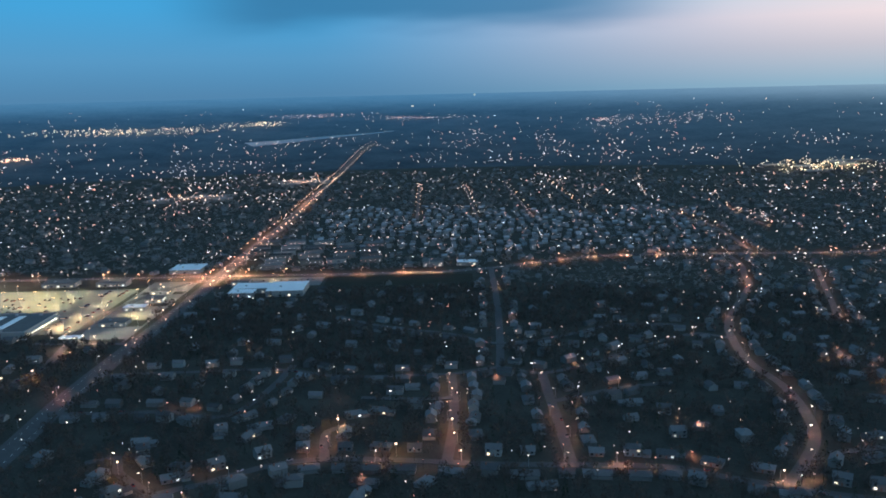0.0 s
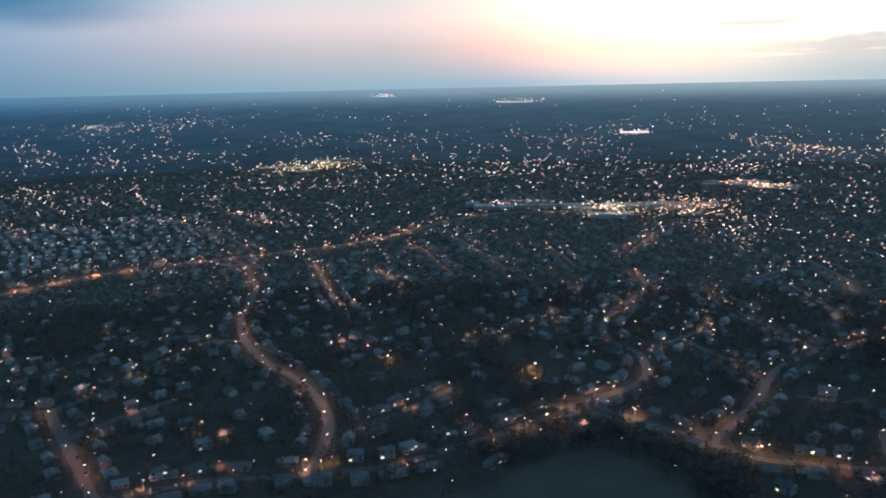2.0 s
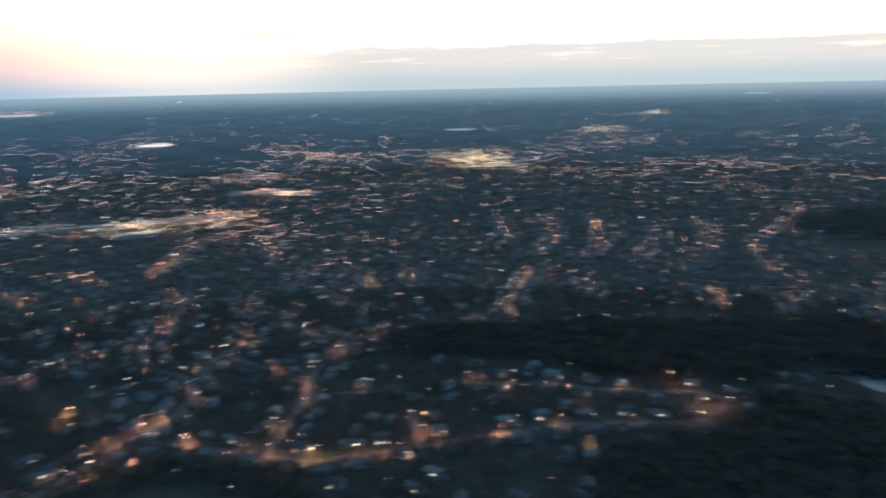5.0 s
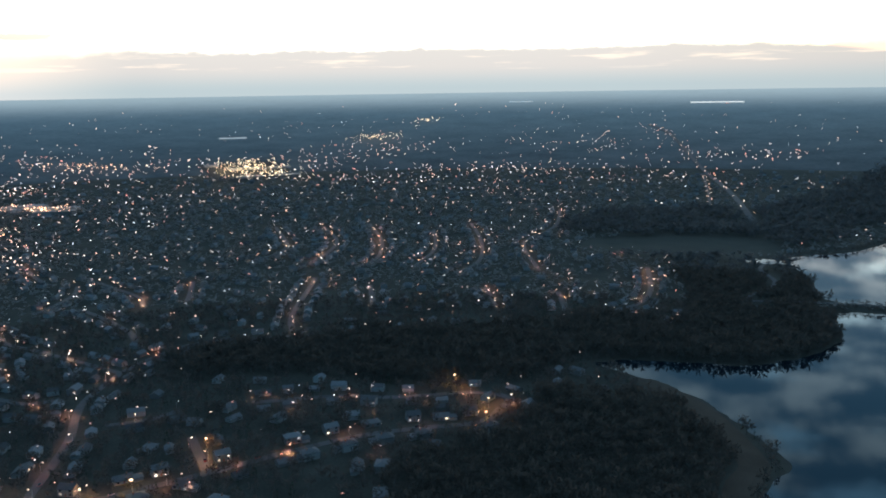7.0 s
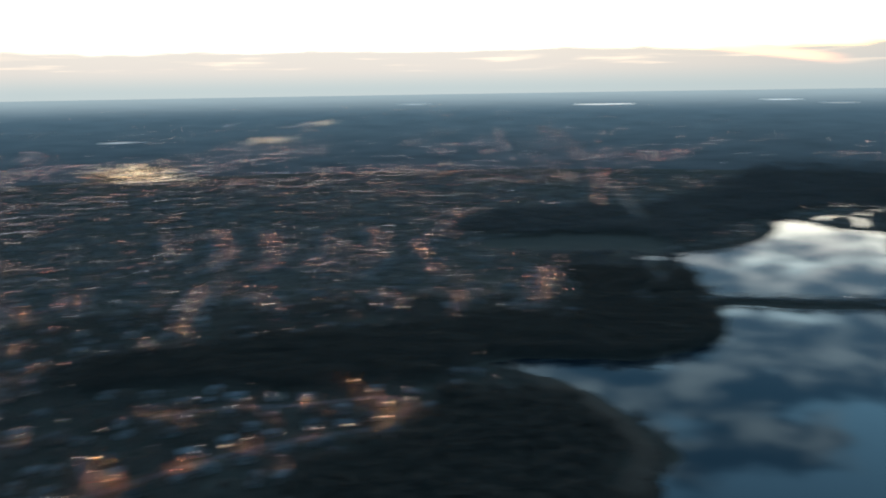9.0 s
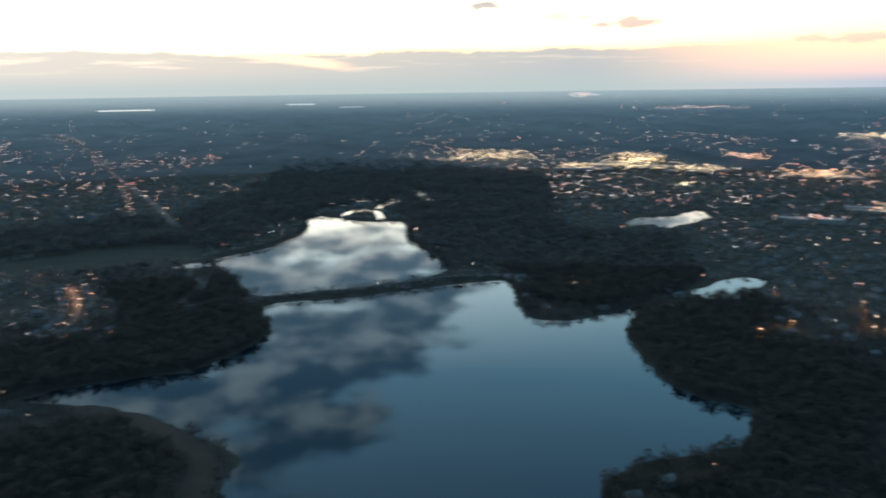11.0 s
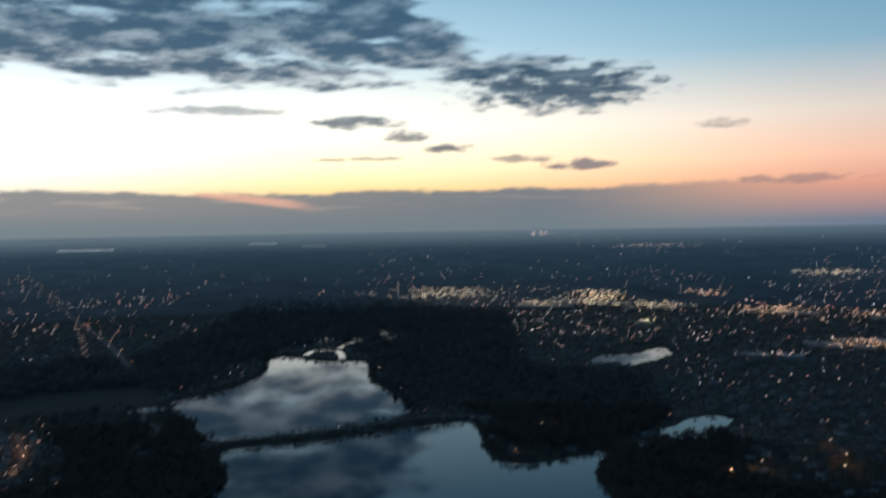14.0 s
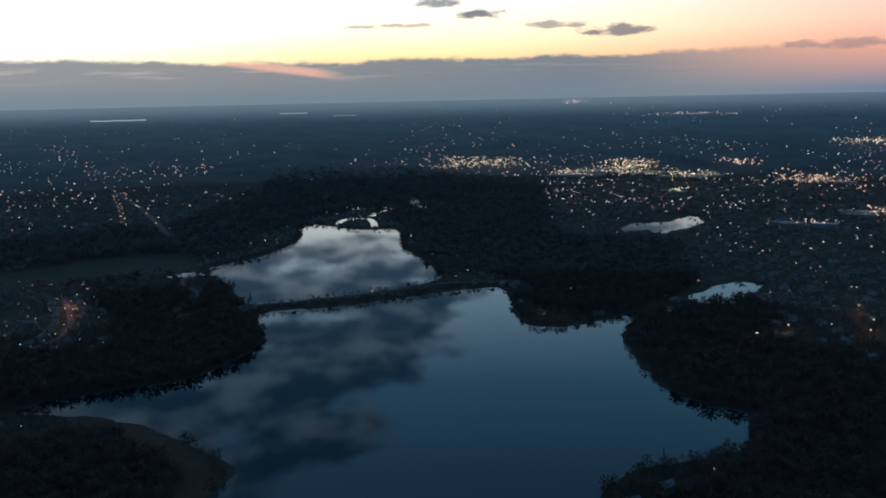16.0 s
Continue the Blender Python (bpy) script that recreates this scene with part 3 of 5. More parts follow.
road([(1042, -165), (1068, -161), (1099, -152), (1130, -160), (1165, -186), (1217, -201), (1288, -193), (1330, -205)], 6, "park road through lakeside grass", None, False, 0, 0, False)
road([(-121, 954), (-79, 914), (-41, 892), (7, 869), (47, 833), (93, 841), (130, 858), (183, 891), (247, 885)], 7, "curving lane under bare trees", None, False, 0)
road([(230, 839), (261, 850), (284, 830)], 7, "short lane between houses", None, False, 40, 0.9)
road([(262, 553), (306, 562), (350, 575), (387, 589)], 7, "side street with a few lamps", None, False, 42, 0.8)
road([(451, 701), (500, 685), (562, 698), (613, 711)], 7, "side street with a few lamps", None, False, 36, 0.9)
road([(592, 563), (655, 575), (691, 582), (728, 606)], 7, "side street with a few lamps", None, False, 38, 0.9)
road([(646, 569), (635, 530), (630, 503), (643, 485)], 7, "short residential street", None, False, 36, 0.8)
road([(598, 408), (616, 379), (640, 365)], 7, "short residential street", None, False, 30, 1.0)
road([(936, 660), (895, 598), (850, 540), (818, 513)], 7, "curving residential street", None, False, 36, 0.9)
road([(905, 700), (960, 705), (1005, 715), (1050, 740)], 7, "curving residential street", None, False, 38, 0.9)
road([(1080, 730), (1045, 680), (1005, 622), (956, 584)], 7, "curving residential street", None, False, 36, 1.0)
road([(1206, 985), (1169, 924), (1065, 807), (1052, 778)], 7, "long residential street", None, False, 40, 0.9)
road([(992, 545), (1050, 570), (1101, 594)], 7, "short residential street", None, False, 34, 1.0)
road([(1309, 986), (1274, 1020), (1222, 1041)], 7, "short residential street", None, False, 34, 1.0)
road([(632, 2028), (594, 1813), (585, 1665), (581, 1531)], 7, "straight far street", None, False, 38, 1.0)
road([(567, 1070), (552, 1003), (547, 955)], 7, "short suburban street", None, False, 34, 1.0)
road([(863, 1050), (833, 974), (789, 890)], 7, "suburban street", None, False, 34, 1.0)
road([(894, 923), (968, 950), (1035, 991), (1162, 1071)], 7, "curving suburban street", None, False, 34, 1.0)
road([(840, 825), (805, 779), (770, 721)], 7, "suburban street", None, False, 34, 1.0)
road([(583, 798), (610, 800), (659, 797), (700, 802), (754, 799), (799, 792)], 7, "long quiet suburban street", None, False, 44, 0.8)
road([(-71, 684), (-23, 677), (5, 679)], 7, "short residential street", None, False, 40, 0.9)
road([(370, 788), (369, 758), (382, 732)], 7, "short dead-end street", None, False, 34, 0.8)
for x in (-60, 60, 170, 290):
    road([(x, 2330), (x + 4, 2100), (x + 8, 1850), (x + 10, 1690)], 7, "straight street of a dense housing grid", None, False, 34, 0.7, False)
DAM = spline([(1072, -65), (1084, -143), (1087, -240), (1074, -357), (1076, -440), (1080, -500), (1049, -590), (1030, -640)], 8)


def build_causeway():
    bm = bmesh.new()
    rows = []
    for off, z in ((-13, -0.1), (-4.5, 2.6), (4.5, 2.6), (13, -0.1)):
        a, b = ribbon(DAM, 2 * abs(off))
        rows.append([bm.verts.new((x, y, z)) for x, y in (a if off < 0 else b)])
    for r0, r1 in zip(rows, rows[1:]):
        for i in range(len(DAM) - 1):
            bm.faces.new((r0[i], r1[i], r1[i + 1], r0[i + 1]))
    bmesh.ops.recalc_face_normals(bm, faces=bm.faces)
    me = bpy.data.meshes.new("causeway")
    bm.to_mesh(me)
    bm.free()
    me.materials.append(ground_mat)
    tagged(new("causeway", me), "low grassy causeway between two lakes", "causeway", "", "structure")


build_causeway()
road([tuple(q) for q in DAM[4:-4:6]], 6, "narrow road along the causeway", None, False, 0, 0, False, 2.75)

ROAD_POINTS = np.concatenate([p for p, *_ in ROAD_LINES])
ROAD_HALF = np.concatenate([np.full(len(p), w / 2) for p, w, *_ in ROAD_LINES])


def clear_of_roads(pts, margin):
    """Which points stand at least margin metres from any kerb."""
    ok = np.ones(len(pts), bool)
    for i in range(0, len(pts), 2000):
        q = pts[i:i + 2000]
        d = np.hypot(q[:, None, 0] - ROAD_POINTS[None, :, 0], q[:, None, 1] - ROAD_POINTS[None, :, 1]) - ROAD_HALF[None]
        ok[i:i + 2000] = d.min(1) > margin
    return ok


def dry(pts, grow=0.0):
    wet = np.zeros(len(pts), bool)
    for ring in WATERS:
        wet |= inside(pts, ring)
        if grow:
            for a in range(6):
                wet |= inside(pts + grow * np.array([math.cos(a * 1.047), math.sin(a * 1.047)]), ring)
    return ~wet


# ------------------------------------------------------------ which land is what
WOODS = [np.array(q, float) for q in (
    [(761, 453), (866, 356), (925, 157), (985, -40), (1047, -115), (883, -186), (835, -94), (824, 20), (760, 86), (740, 223), (715, 374)],
    [(520, 150), (569, 177), (620, 120), (674, 60), (740, 60), (773, -43), (655, -101), (612, -114), (520, -80), (470, 60)],
    [(2962, -818), (2718, -1225), (2187, -1368), (1331, -886), (1177, -1019), (862, -770), (831, -653), (1033, -590), (1176, -555), (1646, -682), (1923, -742),
     (1833, -547), (1469, -267), (1604, 47), (1874, 50), (1914, -272), (2240, -492)],
    [(747, -566), (816, -702), (802, -817), (672, -680), (552, -700), (330, -470), (449, -314), (467, -460), (515, -511), (576, -491)],
    [(1717, 166), (1877, -457), (1518, -372), (1501, -259), (1567, -142), (1513, 59)],
    [(1364, 44), (1360, -105), (1371, -248), (1116, -247), (947, -225), (843, -132), (832, -54), (823, 38), (1004, 40), (985, -74), (1128, -80), (1303, -70)],
    [(1011, -568), (831, -554), (824, -646), (869, -763), (1033, -785), (1102, -670)],
    [(300, 470), (420, 470), (440, 330), (420, 240), (380, 260), (400, 430), (330, 440)])]
OPEN = [np.array([(-405, 1165), (-334, 1165), (-334, 860), (-405, 860)], float), SHORE, FIELD_A, FIELD_B, np.array([(-640, 1180), (-400, 1180), (-400, 880), (-640, 880)], float),
        np.array([(-280, 1180), (-165, 1180), (-165, 1045), (-280, 1045)], float), np.array([(-165, 1178), (40, 1178), (40, 1085), (-165, 1085)], float)]
DENSE = np.array([(-229, 1896), (534, 1761), (437, 1330), (100, 1290), (-60, 1300), (-270, 1480)], float)
FLATS = np.array([(-284, 1228), (-71, 1248), (-80, 1438), (-297, 1470)], float)


def in_any(pts, rings):
    hits = np.zeros(len(pts), bool)
    if rings is WOODS:
        pts = pts + 45 * np.array([[noise.noise(Vector((x * 0.009, y * 0.009, 4.0))), noise.noise(Vector((x * 0.009, y * 0.009, 7.0)))] for x, y in pts]).reshape(-1, 2)
    for ring in rings:
        hits |= inside(pts, ring)
    return hits


def sector(rng, cell, r0, r1):
    """Jittered spots in the visible sector, from r0 to r1 metres off."""
    g = np.arange(-r1, r1, cell)
    p = np.stack(np.meshgrid(g, g), -1).reshape(-1, 2) + rng.uniform(-0.42, 0.42, (len(g) ** 2, 2)) * cell
    r, a = np.hypot(*p.T), np.degrees(np.arctan2(p[:, 0], p[:, 1]))
    return p[(r > r0) & (r < r1) & (a > -33) & (a < 150)]


# ------------------------------------------------------------ houses
def gable(bm, w, d, z0, rise_by, over=0.5, thick=0.22):
    """A pitched roof of two thick slabs, ridge along x."""
    hw, hd = w / 2 + over, d / 2 + over
    drop = rise_by * over / (d / 2)
    for s in (-1, 1):
        v = [bm.verts.new(q) for q in ((-hw, s * hd, z0 - drop), (hw, s * hd, z0 - drop), (hw, 0, z0 + rise_by), (-hw, 0, z0 + rise_by),
                                       (-hw, s * hd, z0 - drop + thick), (hw, s * hd, z0 - drop + thick), (hw, 0, z0 + rise_by + thick), (-hw, 0, z0 + rise_by + thick))]
        for f in ((0, 1, 2, 3), (7, 6, 5, 4), (0, 4, 5, 1), (1, 5, 6, 2), (2, 6, 7, 3), (3, 7, 4, 0)):
            bm.faces.new([v[i] for i in f])
    bmesh.ops.recalc_face_normals(bm, faces=bm.faces)
    return bm


def hip(bm, w, d, z0, rise_by, over=0.6):
    hw, hd, r = w / 2 + over, d / 2 + over, max(w / 2 - d / 2, 0.4)
    base = [bm.verts.new(q) for q in ((-hw, -hd, z0), (hw, -hd, z0), (hw, hd, z0), (-hw, hd, z0))]
    eave = [bm.verts.new((v.co.x, v.co.y, z0 + 0.2)) for v in base]
    a, b = bm.verts.new((-r, 0, z0 + rise_by)), bm.verts.new((r, 0, z0 + rise_by))
    bm.faces.new(base)
    for i in range(4):
        bm.faces.new((base[i], base[(i + 1) % 4], eave[(i + 1) % 4], eave[i]))
    for f in ((eave[0], eave[1], b, a), (eave[1], eave[2], b), (eave[2], eave[3], a, b), (eave[3], eave[0], a)):
        bm.faces.new(f)
    bmesh.ops.recalc_face_normals(bm, faces=bm.faces)
    return bm


def gable_walls(bm, w, d, h, rise_by):
    box(bm, -w / 2, -d / 2, 0, w / 2, d / 2, h)
    for s in (-1, 1):
        x = s * w / 2
        tri = [bm.verts.new((x - s * e, y, z)) for e in (0, 0.3) for y, z in ((-d / 2, h), (d / 2, h), (0, h + rise_by))]
        bm.faces.new(tri[:3])
        bm.faces.new(tri[3:])
        for i in range(3):
            bm.faces.new((tri[i], tri[(i + 1) % 3], tri[3 + (i + 1) % 3], tri[3 + i]))
    bmesh.ops.recalc_face_normals(bm, faces=bm.faces)
    return bm


def house(w, d, h, pitch, kind, garage, lit, label):
    """A detached house at the origin with its front to -y."""
    ob = new("house")
    tagged(ob, label, "house", "suburban houses", "")
    up = pitch * d / 2
    part("wall", gable_walls(bmesh.new(), w, d, h, up) if kind == "gable" else box(bmesh.new(), -w / 2, -d / 2, 0, w / 2, d / 2, h + 0.05), siding, ob)
    roof = part("roof", (gable if kind == "gable" else hip)(bmesh.new(), w, d, h, up), shingle, ob)
    part("chimney", box(bmesh.new(), w * 0.2, 0.4, h, w * 0.2 + 0.9, 1.3, h + up + 0.9, 0.05), brick_mat, roof, "red brick chimney")
    if garage:
        wing = bmesh.new()
        box(wing, w / 2 - 0.1, -d / 2 - 1.5, 0, w / 2 + 5.6, d / 2 - 2.5, 2.6)
        wing = part("garage", wing, siding, ob)
        cover = gable(bmesh.new(), 5.9, d - 1.0, 2.6, 1.5)
        bmesh.ops.translate(cover, verts=cover.verts, vec=(w / 2 + 2.8, -2.0, 0))
        part("garage_roof", cover, shingle, wing)
    storeys = (1.0,) if h < 4 else (1.0, 3.7)
    spots = [(x, z) for z in storeys for x in (-w * 0.32, w * 0.3)]
    for n, (x, z) in enumerate(spots):
        part("window", box(bmesh.new(), x - 0.9, -d / 2 - 0.06, z, x + 0.9, -d / 2 + 0.1, z + 1.3), window_glow if n == lit else glass, ob)
    part("door", box(bmesh.new(), -0.5, -d / 2 - 0.08, 0.1, 0.5, -d / 2 + 0.1, 2.15), brick_mat, ob)
    return ob


PROTOTYPES = [
    house(13, 8.5, 2.9, 0.55, "gable", True, 1, "single-storey house with grey gable roof and garage"),
    house(11, 8.0, 5.4, 0.65, "gable", False, 0, "two-storey house with pale siding and gable roof"),
    house(14, 9.0, 2.9, 0.50, "hip", False, 9, "dark low house with a hipped shingle roof"),
    house(12, 9.0, 5.4, 0.55, "hip", True, 3, "two-storey house with hipped roof and garage wing"),
    house(10, 7.5, 2.8, 0.70, "gable", False, 9, "small dark bungalow with a steep gable roof"),
]


def home_sites():
    """House plots: along the kerbs first, then the land between."""
    rng = np.random.default_rng(11)
    sites = []
    for path, width, lit, amber, homes in ROAD_LINES:
        if not homes:
            continue
        run = 8.0
        for i in range(1, len(path)):
            d = path[i] - path[i - 1]
            length = np.hypot(*d)
            run += length
            if run < 21:
                continue
            run = rng.uniform(-3, 3)
            t = d / length
            n = np.array([-t[1], t[0]])
            for s in (-1, 1):
                if rng.random() < 0.86:
                    q = path[i] + s * n * (width / 2 + rng.uniform(11, 16))
                    sites.append((*q, math.degrees(math.atan2(n[1] * s, n[0] * s)) - 90 + rng.normal(0, 4)))
    fill = sector(rng, 31, 330, 1050)
    fill = fill[rng.random(len(fill)) < 0.62]
    sites += [(x, y, rng.choice([0, 90, 180, 270]) + rng.normal(0, 14)) for x, y in fill]
    s = np.array(sites)
    p = s[:, :2]
    ok = clear_of_roads(p, 8.5) & dry(p, 16) & ~in_any(p, WOODS) & ~in_any(p, OPEN)
    s = s[ok]
    kept, cells = [], {}
    for x, y, a in s:
        key = (int(x // 17), int(y // 17))
        if any((x - u) ** 2 + (y - v) ** 2 < 17 ** 2 for i in (-1, 0, 1) for j in (-1, 0, 1) for u, v in cells.get((key[0] + i, key[1] + j), ())):
            continue
        cells.setdefault(key, []).append((x, y))
        kept.append((x, y, a))
    return np.array(kept)


HOMES = home_sites()
r_home = np.hypot(HOMES[:, 0], HOMES[:, 1])
order = np.argsort(r_home)
NEAR_HOMES = HOMES[order[:300]]
FAR_HOMES = HOMES[order[300:]]
for n, (x, y, a) in enumerate(NEAR_HOMES):
    kind = random.randrange(5)
    at = pose(x, y, 0, 0, 0, a)
    if n < 5:
        PROTOTYPES[n].matrix_basis = at
    else:
        copy_thing(PROTOTYPES[kind], at)


# ------------------------------------------------------------ joined far buildings
def blocks(centres, sizes, turns, heights, pitch):
    """Small gabled buildings joined into arrays: verts, faces, and which faces are roof."""
    n = len(centres)
    hw, hd = sizes[:, 0] / 2, sizes[:, 1] / 2
    z0 = rise(np.hypot(*centres.T)) + 0.0
    top = z0 + heights
    ridge = top + pitch * hd
    c, s = np.cos(turns), np.sin(turns)

    def spot(x, y, z):
        return np.stack([centres[:, 0] + c * x - s * y, centres[:, 1] + s * x + c * y, z], 1)
    o = 0.4
    v = [spot(-hw, -hd, z0), spot(hw, -hd, z0), spot(hw, hd, z0), spot(-hw, hd, z0), spot(-hw, -hd, top), spot(hw, -hd, top), spot(hw, hd, top), spot(-hw, hd, top),
         spot(-hw, 0 * hd, ridge), spot(hw, 0 * hd, ridge),
         spot(-hw - o, -hd - o, top - 0.15), spot(hw + o, -hd - o, top - 0.15), spot(hw + o, 0 * hd, ridge + 0.15), spot(-hw - o, 0 * hd, ridge + 0.15),
         spot(hw + o, hd + o, top - 0.15), spot(-hw - o, hd + o, top - 0.15)]
    verts = np.stack(v, 1).reshape(-1, 3)
    walls = [(0, 1, 5, 4), (1, 2, 6, 5), (2, 3, 7, 6), (3, 0, 4, 7)]
    ends = [(5, 6, 9), (7, 4, 8)]
    roofs = [(10, 11, 12, 13), (12, 14, 15, 13)]
    faces, pick = [], []
    for k in range(n):
        b = 16 * k
        for group, m in ((walls, 0), (ends, 0), (roofs, 1)):
            for f in group:
                faces.append([b + i for i in f])
                pick.append(m)
    return verts, faces, pick


def joined_homes(name, sites, mats, label, rng, long=1.0):
    n = len(sites)
    sizes = np.c_[rng.uniform(9, 14, n) * long, rng.uniform(7, 9, n)]
    v, f, k = blocks(sites[:, :2], sizes, np.radians(sites[:, 2]), rng.uniform(2.6, 5.2, n), 0.5)
    tagged(new(name, mesh_from(name, v, f, mats, k)), label, "houses", "", "stuff")


rng = np.random.default_rng(5)
joined_homes("middle_distance_houses", FAR_HOMES, [wall_mix, dark_roof], "many suburban houses with grey roofs among trees", rng)


def far_home_sites():
    pts = sector(rng, 34, 1050, 2750)
    dense = inside(pts, DENSE)
    pts = pts[(rng.random(len(pts)) < 0.36) & ~dense]
    pts = pts[dry(pts, 15) & ~in_any(pts, WOODS) & ~in_any(pts, OPEN) & clear_of_roads(pts, 8) & ~inside(pts, FLATS)]
    return np.c_[pts, rng.choice([0, 90], len(pts)) + rng.normal(0, 10, len(pts))]


def row_sites(ring, dx, dy, tilt, keep=1.0):
    """Buildings in straight rows inside a ring."""
    lo, hi = ring.min(0), ring.max(0)
    g = np.stack(np.meshgrid(np.arange(lo[0], hi[0], dx), np.arange(lo[1], hi[1], dy)), -1).reshape(-1, 2)
    g = g + rng.normal(0, 2.8, g.shape)
    wobble = np.array([[noise.noise(Vector((x * 0.012, y * 0.012, 9.0))), noise.noise(Vector((x * 0.012, y * 0.012, 19.0)))] for x, y in g])
    g = g + wobble * 16
    g = g[inside(g + wobble * 60, ring) & clear_of_roads(g, 6) & (rng.random(len(g)) < keep)]
    return np.c_[g, np.full(len(g), tilt) + rng.normal(0, 5, len(g))]


joined_homes("distant_houses", far_home_sites(), [wall_mix, dark_roof], "countless distant suburban houses at dusk", rng)
ROWS = row_sites(DENSE, 20, 18, 8, 0.66)
joined_homes("pale_roofed_homes", ROWS, [wall_mix, pale_roof], "tight rows of low homes with pale metal roofs", rng, 0.70)
flats = row_sites(FLATS, 46, 42, 12)
v, f, k = blocks(flats[:, :2], np.c_[rng.uniform(26, 34, len(flats)), np.full(len(flats), 12.0)], np.radians(flats[:, 2]), np.full(len(flats), 6.5), 0.35)
tagged(new("apartment_rows", mesh_from("apartment_rows", v, f, [wall_mix, dark_roof], k)), "rows of two-storey apartment blocks with grey roofs", "apartments", "", "stuff")


# ------------------------------------------------------------ street lamps
def street_lamp(height, arm, label):
    ob = new("street_lamp")
    tagged(ob, label, "street lamp", "street lamps", "")
    part("pole", tube(bmesh.new(), (0, 0, 0), (0, 0, height), 0.14, 0.08), metal, ob)
    bracket = part("arm", tube(bmesh.new(), (0, 0, height - 0.4), (arm, 0, height), 0.06, 0.05), metal, ob)
    head = box(bmesh.new(), arm - 0.45, -0.34, height - 0.28, arm + 0.45, 0.34, height + 0.1, 0.1)
    part("lantern", head, lamp_glow, bracket, "glowing amber lantern")
    return ob


LAMP = street_lamp(8.0, 2.2, "tall steel street lamp with a lit amber lantern")
POOL_LIGHT = bpy.data.lights.new("street_light", "SPOT")
POOL_LIGHT.energy, POOL_LIGHT.color, POOL_LIGHT.spot_size, POOL_LIGHT.spot_blend = 8500.0, (1.0, 0.42, 0.26), radians(165), 1.0
POOL_LIGHT.shadow_soft_size = 0.4
DIM_LIGHT = POOL_LIGHT.copy()
DIM_LIGHT.energy = 15000.0
WIDE_LIGHT = bpy.data.lights.new("road_light", "SPOT")
WIDE_LIGHT.energy, WIDE_LIGHT.color, WIDE_LIGHT.spot_size, WIDE_LIGHT.spot_blend = 60000.0, (1.0, 0.42, 0.23), radians(165), 1.0
WIDE_LIGHT.shadow_soft_size = 0.6


def place_lamps():
    done = 0
    far = []
    lamp_rng = np.random.default_rng(21)
    for path, width, lit, amber, homes in ROAD_LINES:
        if not lit:
            continue
        run, side = lit * 0.6, 1
        for i in range(1, len(path)):
            d = path[i] - path[i - 1]
            length = np.hypot(*d)
            run += length
            if run < lit:
                continue
            run = lamp_rng.uniform(-5, 5)
            side = -side
            t = d / length
            n = np.array([-t[1], t[0]]) * side
            q = path[i] + n * (width / 2 + 0.9)
            r = np.hypot(*q)
            if r < 1150 and lamp_rng.random() < 0.93:
                turn = math.degrees(math.atan2(-n[1], -n[0]))
                at = pose(q[0], q[1], 0, 0, 0, turn)
                if done == 0:
                    LAMP.matrix_basis = at
                else:
                    copy_thing(LAMP, at)
                done += 1
                if lamp_rng.random() < amber * 0.9:
                    spot = new("street_light", POOL_LIGHT)
                    c = q - n * 2.0
                    spot.matrix_basis = pose(c[0], c[1], 7.55)
            else:
                far.append((*q, 8.0))
                if width <= 14 and r < 1900 and lamp_rng.random() < amber * 0.8:
                    spot = new("street_light", DIM_LIGHT)
                    spot.matrix_basis = pose(q[0] - n[0] * 2, q[1] - n[1] * 2, 7.9)
                if width > 14:
                    far.append((*(path[i] - n * (width / 2 + 0.9)), 8.0))
                    if r < 2300 and lamp_rng.random() < 0.75:
                        spot = new("street_light", WIDE_LIGHT)
                        spot.matrix_basis = pose(path[i][0], path[i][1], 10.5)
    return far


ROAD_FAR = place_lamps()


def lanterns(name, spots, mat, label, size=1.0, pole=True):
    """Far lamps joined into one mesh: a lantern each, on a thin pole."""
    p = np.array(spots, float)
    r = np.hypot(p[:, 0], p[:, 1])
    z = rise(r)
    h = np.clip(r * 0.00042, 0.27, 1.15) * size * np.random.default_rng(len(p)).uniform(0.7, 1.25, len(p))
    top = z + p[:, 2]
    corner = np.array([(-1, -1, -1), (1, -1, -1), (1, 1, -1), (-1, 1, -1), (-1, -1, 1), (1, -1, 1), (1, 1, 1), (-1, 1, 1)], float)
    v = np.stack([p[:, 0], p[:, 1], top], 1)[:, None, :] + corner[None] * (h[:, None, None] * np.array([1, 1, 0.7])) / 1.0
    base = np.array([(0, 3, 2, 1), (4, 5, 6, 7), (0, 1, 5, 4), (1, 2, 6, 5), (2, 3, 7, 6), (3, 0, 4, 7)])
    faces = (np.arange(len(p))[:, None, None] * 8 + base[None]).reshape(-1, 4)
    verts = v.reshape(-1, 3)
    pick = np.zeros(len(faces), int)
    if pole:
        w = 0.08
        foot = np.array([(-w, -w), (w, -w), (w, w), (-w, w)])
        q = np.concatenate([np.concatenate([p[:, None, :2] + foot[None], np.broadcast_to(z[:, None, None], (len(p), 4, 1))], 2),
                            np.concatenate([p[:, None, :2] + foot[None], np.broadcast_to((top - h * 0.5)[:, None, None], (len(p), 4, 1))], 2)], 1)
        sides = np.array([(0, 1, 5, 4), (1, 2, 6, 5), (2, 3, 7, 6), (3, 0, 4, 7)])
        more = (np.arange(len(p))[:, None, None] * 8 + sides[None]).reshape(-1, 4) + len(verts)
        verts = np.concatenate([verts, q.reshape(-1, 3)])
        faces = np.concatenate([faces, more])
        pick = np.concatenate([pick, np.ones(len(more), int)])
    tagged(new(name, mesh_from(name, verts, faces, [mat, bark], pick)), label, "lights", "", "stuff")


